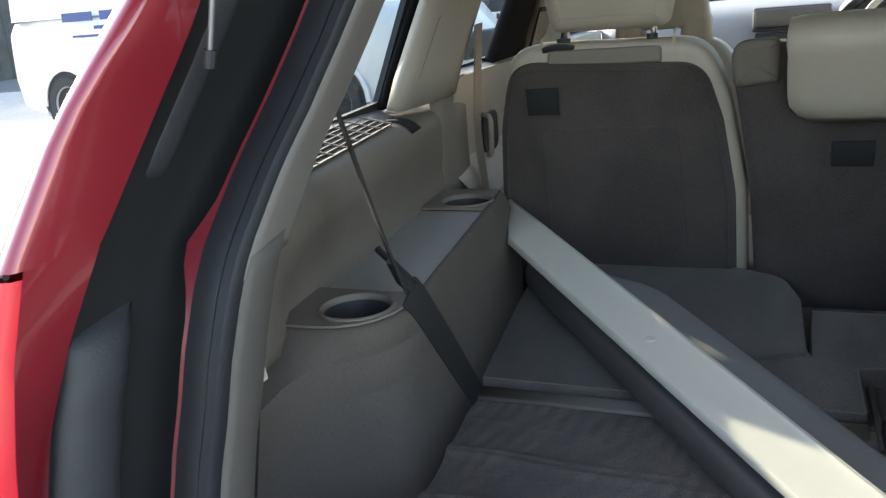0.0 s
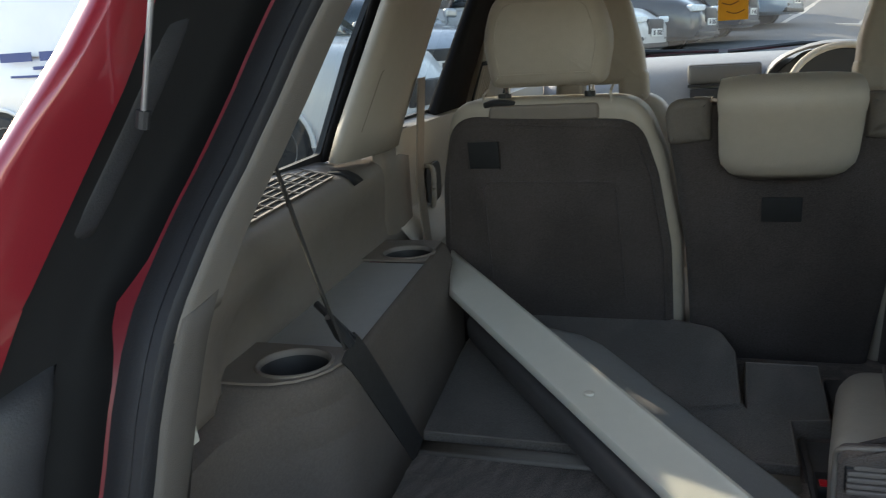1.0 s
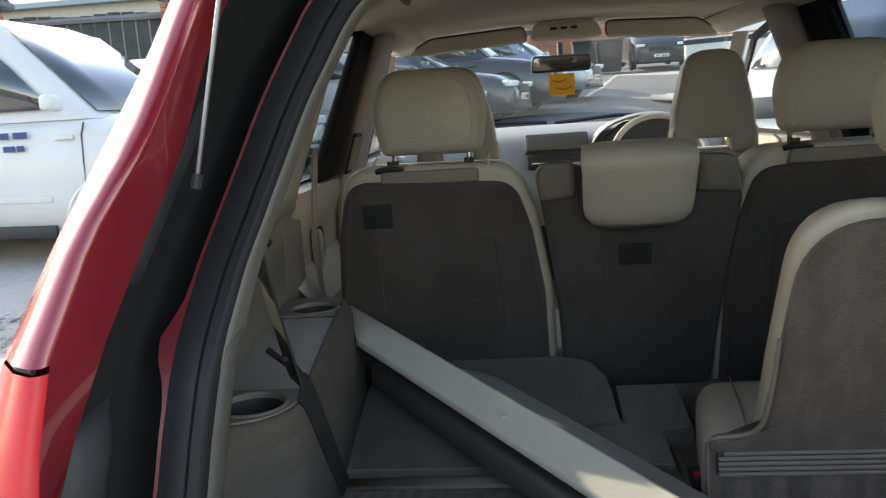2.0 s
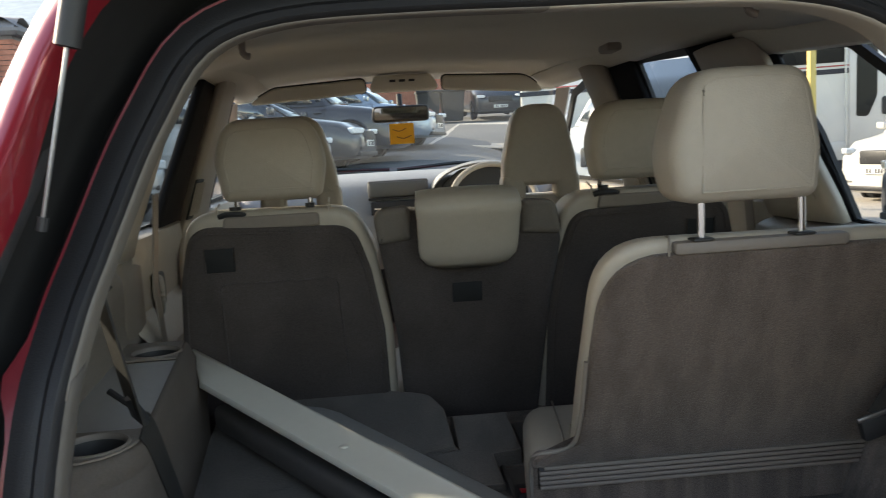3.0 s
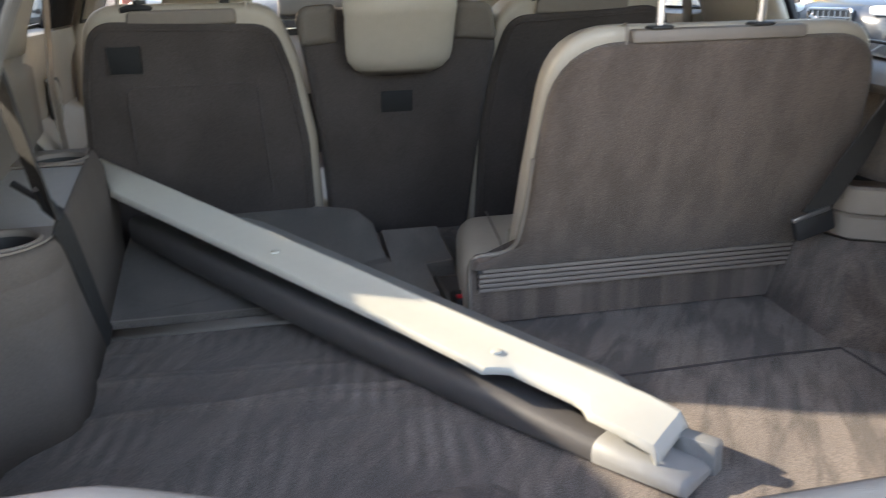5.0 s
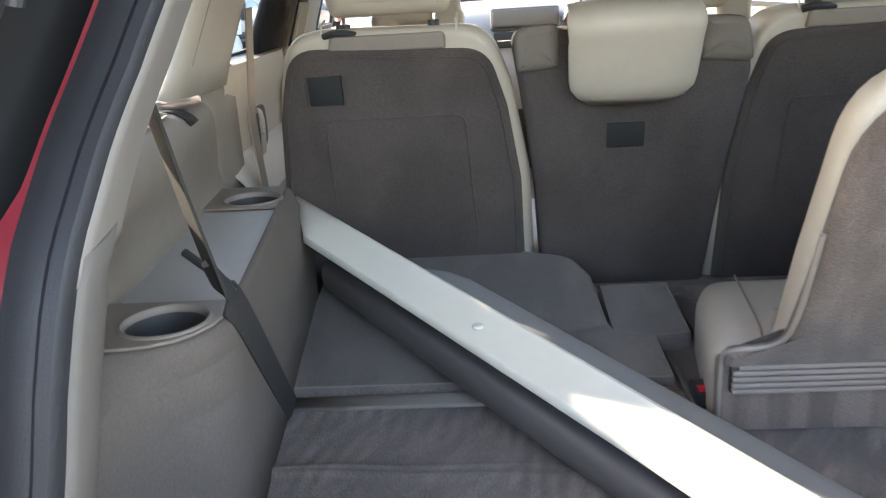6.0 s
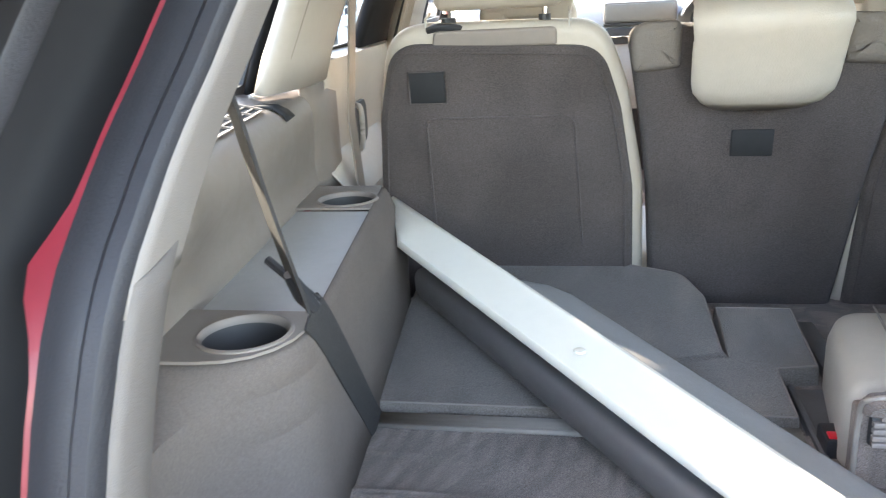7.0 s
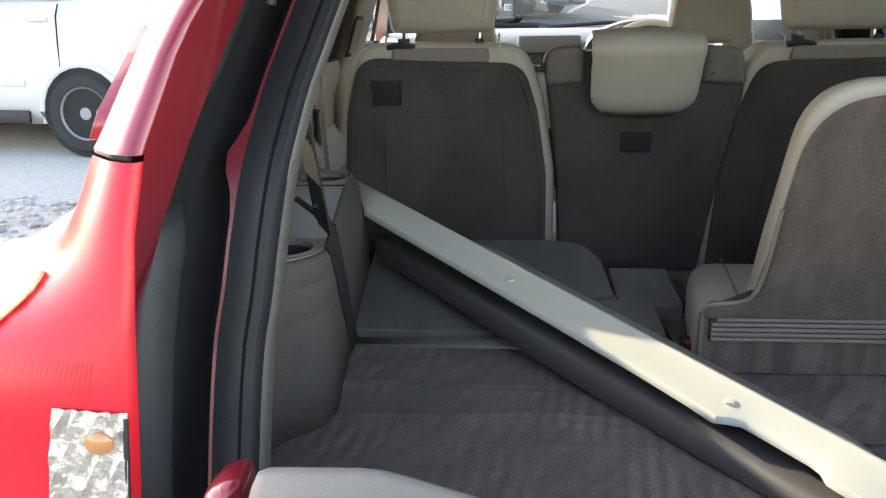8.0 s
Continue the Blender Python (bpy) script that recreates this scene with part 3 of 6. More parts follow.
part("upper_wall", sheet([[(x, y, z) for x, y in ((0.685, 1.12), (0.690, 0.90), (0.698, 0.65), (0.702, 0.50), (0.708, 0.42), (0.715, 0.36))] for z in (0.75, 0.95, 1.05, 1.115)]), CARPET, car, "taupe carpeted wall above the pocket", solid=0.004)
column = []
for z, u in ((0.745, 0.0), (0.85, 0.3), (0.95, 0.6), (1.04, 0.85), (1.108, 1.0)):
    lo_pts = ((0.715, 0.36), (0.672, 0.318), (0.655, 0.300), (0.643, 0.245), (0.618, 0.180), (0.578, 0.124), (0.548, 0.080))
    hi_pts = ((0.725, 0.42), (0.676, 0.392), (0.657, 0.376), (0.646, 0.292), (0.618, 0.205), (0.582, 0.152), (0.556, 0.125))
    column.append([(a[0] + (b[0] - a[0]) * u, a[1] + (b[1] - a[1]) * u, z) for a, b in zip(lo_pts, hi_pts)])
part("side_column", sheet(column), CARPET, car, "taupe carpeted column beside the opening", solid=0.004)


def shelf_z(y):
    return 1.141 + 0.058 * (min(max(y, 0.30), 0.95) - 0.35)


shelf = []
for y, nose in ((1.12, 0.655), (0.95, 0.640), (0.75, 0.628), (0.55, 0.618), (0.38, 0.610), (0.30, 0.604), (0.25, 0.594), (0.20, 0.574), (0.155, 0.548), (0.125, 0.528)):
    zt = shelf_z(y) - 0.10 * max(0.0, 0.25 - y)
    zb = 1.104 - 0.10 * max(0.0, 0.22 - y)
    shelf.append([(nose + 0.09, y, zb - 0.002), (nose + 0.040, y, zb), (nose + 0.016, y, zb + 0.004), (nose + 0.003, y, zb + 0.015), (nose, y, (zb + zt) / 2 - 0.004), (nose + 0.005, y, zt - 0.024), (nose + 0.016, y, zt - 0.016), (nose + 0.034, y, zt - 0.010), (max(nose + 0.05, min(0.750, 0.66 + 0.40 * (y - 0.1))), y, zt - 0.001)])
part("window_shelf", sheet(shelf), TRIM, car, "taupe plastic shelf below the window", solid=0.003)

# roof lining
roof = []
for y, zc, w in ((0.37, 1.552, 0.46), (0.60, 1.590, 0.56), (1.0, 1.62, 0.60), (1.6, 1.645, 0.61), (2.2, 1.658, 0.62), (2.55, 1.660, 0.63), (2.66, 1.645, 0.63)):
    row = []
    for i in range(25):
        u = i / 12 - 1
        row.append((u * w - 0.042 * max(0, y - 1.1), y, zc - 0.045 * abs(u) ** 4 - 0.012 * u * u))
    roof.append(row)
part("roof_lining", sheet(roof), LINING, car, "beige fabric roof lining", solid=0.004)
part("roof_skin", sheet([[(x * 1.12, y, z + 0.05) for x, y, z in r] for r in roof]), RED, car, "red painted roof", solid=0.003)


# ---- seats ----
def post(x, y, z0, z1, parent):
    part("post", tube([(x, y, z0), (x, y, z1)], 0.0055, 10), CHROME, parent, "chrome headrest post")


def wound(outline):
    """The outline turned counter-clockwise."""
    return outline if sum(a[0] * b[1] - b[0] * a[1] for a, b in zip(outline, outline[1:] + outline[:1])) > 0 else outline[::-1]


def headrest(cx, sgn, y, z0, z1, parent, s=0.0):
    """A rounded headrest with a welted face; its outer side bulges more."""
    h = z1 - z0
    out = wound(rpoly([(cx + sgn * o, z, r) for o, z, r in ((0.108, z0, 0.022), (0.124, z0 + h * 0.50, 0.12), (0.098, z1, 0.062), (-0.088, z1, 0.066), (-0.116, z0 + h * 0.48, 0.12), (-0.100, z0, 0.022))], 7))
    m = lean(y, z0, s)
    hd = part("headrest", pillow(out, 0.115, 0.030, m, 0.008, 0.04, steps=5), LEATHER, parent, "beige leather headrest", smooth=60)
    face = inset(out, 0.024)
    part("welt", tube([m @ Vector((x, 0.0012, z)) for x, z in face + face[:1]], 0.0016, 6, cap=False), LEATHER, hd, "stitched welt")
    return hd


def middle_row(sgn, name_label):
    cx = sgn * 0.405
    s = thing("second_row_seat", (cx, 1.2, 0.6), name_label, "car seat", "second row seats")
    body = rpoly([(cx + sgn * o, z, r) for o, z, r in ((0.256, 0.62, 0.02), (0.214, 1.120, 0.25), (0.184, 1.256, 0.075), (-0.170, 1.251, 0.075), (-0.208, 1.150, 0.15), (-0.238, 0.98, 0.25), (-0.246, 0.62, 0.02))], 7)
    part("backrest", pillow(body, 0.13, 0.022, lean(1.125, 1.18, 0.19), 0.0, 0.035, steps=5), LEATHER, s, "beige leather backrest", smooth=60)
    back = wound(rpoly([(cx + sgn * o, z, r) for o, z, r in ((0.254, 0.63, 0.01), (0.211, 1.100, 0.2), (0.180, 1.226, 0.062), (-0.166, 1.211, 0.062), (-0.198, 1.110, 0.14), (-0.220, 0.97, 0.25), (-0.227, 0.63, 0.01))], 7))
    P = lean(1.11, 1.18, 0.19)
    panel = part("back_panel", pillow(back, 0.03, 0.012, P, 0.004), BACKCARPET, s, "dark taupe carpeted back panel")
    part("panel_seam", tube([P @ Vector((x, -0.002, z)) for x, z in inset(back, 0.014)], 0.0018, 6), BACKCARPET, panel, "stitched seam round the back panel")
    line = rpoly([(cx + sgn * 0.128, 0.86, 0.0), (cx + sgn * 0.128, 1.098, 0.02), (cx - sgn * 0.122, 1.098, 0.02), (cx - sgn * 0.135, 0.86, 0.0)], 5)
    part("pressed_line", tube([P @ Vector((x, -0.0035, z)) for x, z in line], 0.0024, 6), BACKCARPET, panel, "pressed line across the panel")
    headrest(cx, sgn, 1.125, 1.273, 1.448, s, 0.03)
    for dx in (-0.08, 0.08):
        post(cx - 0.006 + dx, 1.175, 1.23, 1.29, s)
    return s


seat_l = middle_row(-1, "beige leather rear seat with dark carpeted back")
seat_r = middle_row(1, "beige leather rear seat with dark carpeted back")
seat_m = thing("middle_seat", (0, 1.2, 0.6), "narrow middle seat with its headrest folded back", "car seat", "second row seats")
mb = rpoly([(-0.140, 0.62, 0.01), (-0.160, 0.96, 0.2), (-0.178, 1.10, 0.2), (-0.200, 1.238, 0.03), (0.200, 1.232, 0.045), (0.214, 1.15, 0.06), (0.190, 1.0, 0.2), (0.148, 0.62, 0.01)], 6)
part("backrest", pillow(mb, 0.12, 0.02, lean(1.105, 1.18, 0.19), 0.003), BACKCARPET, seat_m, "dark taupe carpeted back")
# its headrest hangs over the top of the back like a saddle
rows = []
for k in range(17):
    u = k / 16
    a = max(0.0, (u - 0.62) / 0.38) * 1.75
    z = 1.122 + 0.122 * min(u, 0.62) / 0.62 + 0.020 * math.sin(a)
    y = 1.072 - 0.055 * min(u, 0.62) / 0.62 + 0.055 * (1 - math.cos(a))
    e = 0.030 * max(0.0, 1 - u / 0.16) ** 2
    w = 0.092 + 0.008 * u - e
    rows.append([(x * w, y + 0.016 * abs(x) ** 6 + 0.006 * (1 - x * x) * -1 + 0.02 * max(0.0, 1 - u / 0.10) ** 2, z - 0.006 * abs(x) ** 4 * (1 if u > 0.5 else 0)) for x in (-1, -0.985, -0.94, -0.85, -0.6, -0.3, 0, 0.3, 0.6, 0.85, 0.94, 0.985, 1)])
part("headrest", sheet(rows), LEATHER, seat_m, "beige leather folded headrest", smooth=70, solid=0.036)

# third row, one seat upright
seat3 = thing("third_row_seat", (0.33, 0.6, FLOOR), "upright beige leather third-row seat with taupe carpeted back", "car seat", "third row seats")
S3 = lean(0.575, 0.855, 0.39)
back3 = rpoly([(0.030, 0.850, 0.004), (0.030, 0.878, 0.014), (0.096, 0.881, 0.03), (0.105, 0.97, 0.2), (0.119, 1.199, 0.098), (0.590, 1.199, 0.085), (0.628, 1.02, 0.25), (0.598, 0.850, 0.01)], 8)
part("back_panel", pillow(back3, 0.032, 0.014, S3, 0.004, steps=4), SEATPILE, seat3, "brushed taupe carpeted back panel", smooth=60)
lea3 = rpoly([(0.10, 0.84, 0.01), (0.104, 1.0, 0.2), (0.116, 1.221, 0.09), (0.602, 1.217, 0.08), (0.612, 1.02, 0.2), (0.59, 0.84, 0.01)], 8)
part("backrest", pillow(lea3, 0.085, 0.020, S3 @ Matrix.Translation((0, 0.018, 0)), 0.0, 0.05, steps=5), LEATHER, seat3, "beige leather backrest", smooth=60)
part("rib_strip", box(0.040, 0.612, 0.590, 0.60, 0.812, 0.853, 0.003), RECESS, seat3, "ribbed plastic hinge strip")
part("skirt", box(0.030, 0.615, 0.60, 0.63, 0.752, 0.85, 0.006), CARPET, seat3, "carpeted seat skirt")
h3 = wound(rpoly([(0.222, 1.266, 0.035), (0.206, 1.335, 0.12), (0.238, 1.449, 0.060), (0.402, 1.449, 0.045), (0.425, 1.34, 0.12), (0.421, 1.266, 0.022)], 7))
H3 = lean(0.425, 1.27, 0.05)
hd3 = part("headrest", pillow(h3, 0.115, 0.026, H3, 0.008, 0.035, steps=5), LEATHER, seat3, "beige leather headrest", smooth=60)
face3 = [(max(x, 0.250), z) for x, z in inset(h3, 0.016)]
part("welt", tube([H3 @ Vector((x, 0.0035 if x > 0.251 else -0.001, z)) for x, z in face3 + face3[:1]], 0.0018, 6, cap=False), LEATHER, hd3, "stitched welt")
for x in (0.258, 0.404):
    post(x, 0.453, 1.209, 1.30, seat3)
cush = rpoly([(0.035, 0.74, 0.02), (0.035, 0.862, 0.045), (0.60, 0.862, 0.045), (0.60, 0.74, 0.02)], 6)
part("cushion", pillow(cush, 0.27, 0.03, Matrix(((1, 0.16, 0, -0.05 * 0.16), (0, 1, 0, 0.635), (0, 0, 1, 0), (0, 0, 0, 1))), 0.0, 0.06), LEATHER, seat3, "beige leather seat cushion")

part("cushion_seam", tube(curve([(0.094, 0.645, 0.855), (0.100, 0.67, 0.8625), (0.112, 0.76, 0.8635), (0.126, 0.875, 0.8635)], 4), 0.0017, 6), TRIM, seat3, "stitched seam")

# ---- luggage cover lying across the load floor ----
B1, E1 = Vector((-0.267, 0.646, 0.894)), Vector((0.6398, -0.7568, -0.1337))
H1, D1 = Vector((-0.7637, -0.6456, 0.0)), Vector((-0.0863, 0.1021, -0.9910))


def cover_point(s, h, d):
    return B1 + E1 * s + H1 * h + D1 * d


cover = thing("luggage_cover", cover_point(0.7, 0, 0.1), "pale luggage cover with dark roller lying across the load floor", "luggage cover")
rows = []
for k, s in enumerate([-0.56, -0.395, -0.3, -0.2, -0.1, 0.0, 0.1, 0.2, 0.3, 0.38, 0.425, 0.435, 0.45, 0.50, 0.54, 0.556, 0.57, 0.61, 0.648, 0.656, 0.660]):
    cutb = 0.018 * min(1.0, max(0.0, (s - 0.425) / 0.02), 1.0) * min(1.0, max(0.0, (0.572 - s) / 0.02))
    wide = 0.012 * min(1.0, max(0.0, (s - 0.36) / 0.05)) * min(1.0, max(0.0, (0.44 - s) / 0.01)) * 0.5
    roll = max(0.0, s - 0.645) * 1.2
    # its far end is cut at a slant, to lie against the console
    rows.append([cover_point(-0.56 + 0.155 * min(1.0, max(0.0, (h + 0.038) / 0.069)) if k == 0 else s, h, d + roll) for h, d in ((-0.072, 0.060), (-0.062, 0.034), (-0.046, 0.006), (-0.041, 0.0), (-0.036, -0.001), (-0.030, 0.002), (0.0, 0.006), (0.026 - cutb + wide, 0.012), (0.031 - cutb + wide, 0.020))])
part("panel", sheet(rows), PANEL, cover, "pale grey-beige plastic panel", solid=0.003)
# dark roller housing below it, parallel to the panel, with a rounded upper edge
RU, RN = Vector((0.602, -0.793, -0.092)), Vector((0.796, 0.605, 0.0))


def roller_ring(k, grow=0.0):
    c = Vector((-0.227, 0.580, 0.823)) + RU * k
    prof = [(0.006, -0.048), (0.000, -0.036), (-0.001, -0.014), (0.001, -0.006), (0.006, -0.001), (0.013, 0.001), (0.030, 0.001), (0.070, -0.004), (0.084, -0.010), (0.088, -0.020), (0.086, -0.048)]
    return [c + RN * (a + (grow if a > 0.05 else -grow)) + Vector((0, 0, max(z + (grow if z > -0.02 else 0), 0.7535 - c.z))) for a, z in prof]


part("roller", loft([roller_ring(k) for k in (-0.52, -0.3, -0.1, 0.1, 0.3, 0.45, 0.56)]), CASSETTE, cover, "dark grey roller housing", smooth=50)
# end of the same housing; its sunlit patch is put into the paler colour
part("roller_end", loft([roller_ring(k, g) for k, g in ((0.500, 0.0010), (0.503, 0.002), (0.606, 0.002), (0.615, -0.004))]), LID, cover, "roller end cap, paled as if sunlit", smooth=50)
# grey lower shell of the cover, showing along its far edge
rows = []
for k in range(25):
    s = -0.26 + 0.835 * k / 24
    narrow = 0.010 * max(0.0, abs(k - 12) - 10) ** 2
    w = 0.116 - narrow
    rows.append([cover_point(s, -0.034 - w * u, 0.008 + 0.042 * u + e + 0.005 * math.sin(math.pi * u)) for u, e in ((0, 0), (0.15, 0), (0.4, 0), (0.7, 0), (0.9, 0.0), (0.97, 0.003), (1.0, 0.010), (1.0, 0.030))])
part("lower_shell", sheet(rows), CLOTH, cover, "grey plastic lower shell", smooth=60, solid=0.002)

# ---- windows, pillars and doors of the red car ----
def wall(y, z, sgn, off=0.0):
    """A point of the cabin's side: it leans in above the window sill."""
    return Vector((sgn * (0.735 - 0.32 * max(0.0, z - 1.19) + off) - 0.042 * max(0.0, y - 1.1), y, z))


def pillar(name, sgn, b0, b1, t0, t1, z0, z1, mat, label, off=0.0, bulge=0.012, th=0.02):
    rows = []
    for k in range(9):
        u = k / 8
        z = z0 + (z1 - z0) * u
        y0, y1 = b0 + (t0 - b0) * u, b1 + (t1 - b1) * u
        rows.append([wall(y0 + (y1 - y0) * v, z, sgn, off - bulge * math.sin(math.pi * v) ** 0.7) for v in (0, 0.12, 0.3, 0.5, 0.7, 0.88, 1)])
    return part(name, sheet(rows), mat, car, label, solid=th)


def pane(name, sgn, pts, label="", rim=0.010, off=0.03):
    """A side window from (y, z, radius): a pane with its black rim."""
    out = rpoly(pts, 5)
    bm = bmesh.new()
    bm.faces.new([bm.verts.new(wall(y, z, sgn, off)) for y, z in out])
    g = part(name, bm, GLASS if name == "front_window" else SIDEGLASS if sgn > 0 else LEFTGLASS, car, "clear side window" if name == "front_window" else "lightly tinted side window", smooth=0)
    if sum(p[0] * q[1] - q[0] * p[1] for p, q in zip(out, out[1:] + out[:1])) < 0:
        out = out[::-1]
    ins = inset(out, rim)
    outer = inset(out, -0.012)
    rings = [[wall(y, z, sgn, o) for y, z in line] for line, o in ((outer, off + 0.004), (outer, off - 0.007), (ins, off - 0.007), (ins, off + 0.004))]
    part("window_seal", loft(rings + rings[:1], cap=False), RUBBER, g, "black window seal")
    return g


for sgn in (-1, 1):
    pane("quarter_window", sgn, [(0.36, 1.142 if sgn > 0 else 1.154, 0.02), (0.905, 1.169 if sgn > 0 else 1.178, 0.02), (0.945, 1.35, 0), (1.035, 1.53, 0.03), (0.76, 1.51, 0.05), (0.50, 1.32, 0.1)])
    pane("door_window", sgn, [(1.20, 1.20, 0.02), (1.66, 1.205, 0.02), (1.73, 1.467, 0), (1.748, 1.59, 0.02), (1.37, 1.572, 0.05), (1.27, 1.40, 0.1)])
    pane("front_window", sgn, [(2.02, 1.205, 0.02), (2.95, 1.215, 0.02), (2.70, 1.42, 0.1), (2.45, 1.545, 0.06), (2.13, 1.59, 0.04)])
    pillar("window_frame", sgn, 0.885, 1.215, 1.015, 1.40, 1.175, 1.58, MATTBLACK, "black window frame", 0.016, 0.0, 0.006)
    pillar("rear_pillar_trim", sgn, 0.868, 1.16, 1.010, 1.285, 1.175, 1.56, BEIGE, "beige plastic rear pillar trim", -0.012, 0.02)
    part("pillar_foot", sheet([[(sgn * x, y, z) for x, y in ((0.728, 1.05), (0.724, 1.10), (0.720, 1.16), (0.728, 1.24), (0.745, 1.27))] for z in (0.74, 0.95, 1.10, 1.20)]), TRIM, car, "taupe plastic pillar foot", solid=0.004)
    pillar("pillar_frame", sgn, 1.655 if sgn > 0 else 1.475, 1.86, 1.755 if sgn > 0 else 1.69, 2.0, 1.16, 1.605, MATTBLACK, "black door frame", 0.012, 0.0)
    pillar("centre_pillar_trim", sgn, 1.755 if sgn > 0 else 1.66, 2.0 if sgn > 0 else 2.14, 1.905 if sgn > 0 else 1.84, 2.11, 0.9, 1.605, BEIGE, "beige plastic centre pillar trim", -0.02, 0.03 if sgn > 0 else 0.015)
    if sgn < 0:
        pillar("front_frame", sgn, 2.12, 2.40, 2.09, 2.38, 1.16, 1.60, MATTBLACK, "black front door frame", 0.012, 0.0)
    # roof rail above the windows
    part("roof_rail", sheet([[wall(y, z - 0.10 * max(0.0, 1.25 - y), sgn, o) for y in (0.55, 0.8, 1.1, 1.5, 2.0, 2.5, 2.75)] for z, o in ((1.588, 0.03), (1.592, -0.015), (1.602, -0.045), (1.625, -0.09))]), LINING, car, "beige roof rail", solid=0.004)
    part("window_header", sheet([[wall(y, z + 0.06 * (y - 0.85), sgn, o) for y in (0.60, 0.72, 0.85, 1.06)] for z, o in ((1.508, 0.02), (1.512, -0.004), (1.535, -0.02), (1.575, -0.04))]), LINING, car, "beige header above the quarter window", solid=0.003)
    # outer skin from the lamp to the flank and to the window
    gap = 0.03 if sgn > 0 else 0.0
    rows = []
    for k in range(9):
        z = 0.60 + 0.562 * k / 8
        x1 = float(np.interp(z, (0.6, 0.95, 1.12, 1.19), (0.90, 0.90, 0.86, 0.80)))
        a = corner_row(z)[-1]
        rows.append([(sgn * (a[0] + gap), a[1], z), (sgn * (a[0] + gap + x1) / 2 + sgn * 0.01, (a[1] + 0.63) / 2, z), (sgn * x1, 0.63, z)])
    part("quarter_panel", sheet(rows), RED, car, "red painted quarter panel", solid=0.003)
    rows = []
    for k in range(8):
        z = 1.163 + (0.135 if sgn > 0 else 0.225) * k / 7
        a = corner_row(z)[-1 if sgn < 0 else -2]
        y1 = float(np.interp(z, (1.15, 1.32, 1.51), (0.30, 0.44, 0.70)))
        rows.append([Vector((sgn * (a[0] + gap * 0.6), a[1], z)), wall(y1, z, sgn, 0.036)])
    part("pillar_skin", sheet(rows), RED, car, "red painted pillar skin", solid=0.003)
    # upper corner between opening and quarter window
    rows = []
    for i in range(N_OPEN):
        if sgn * OPEN[i][0] > 0 and 1.10 < OPEN[i][1] < 1.512:
            p = open_point(i, 0.055, 0.080)
            w = wall(float(np.interp(p.z, (1.15, 1.193, 1.243, 1.298, 1.45, 1.54), (0.474, 0.480, 0.493, 0.515, 0.63, 0.72))), p.z, sgn, 0.014)
            rows.append([p, p.lerp(w, 0.25) + Vector((sgn * 0.012, 0, 0)), p.lerp(w, 0.6) + Vector((sgn * 0.018, 0, 0)), p.lerp(w, 0.85) + Vector((sgn * 0.010, 0, 0)), w])
    part("corner_trim", sheet(rows), BEIGE, car, "beige plastic corner trim", solid=0.004)
    # front pillar
    part("front_pillar", loft([[Vector((sgn * (0.755 - 0.11 * u) - 0.042 * (y - 1.1) + dx * sgn, y + dy, 1.22 + 0.36 * u)) for dx, dy in ((-0.02, -0.03), (0.03, -0.04), (0.05, 0.02), (0.0, 0.05))]
                               for u, y in ((0, 3.42), (0.35, 3.12), (0.7, 2.85), (1, 2.64))]), BEIGE, car, "beige front pillar trim")
    # outer skin along the flank
    part("flank", sheet([[(sgn * x - 0.02 * max(0, y - 1.1), y, z) for y in (0.62, 1.2, 2.0, 3.0, 4.0)] for x, z in ((0.80, 1.155), (0.86, 1.11), (0.90, 0.95), (0.90, 0.6), (0.86, 0.35))]), RED, car, "red painted flank", solid=0.003)

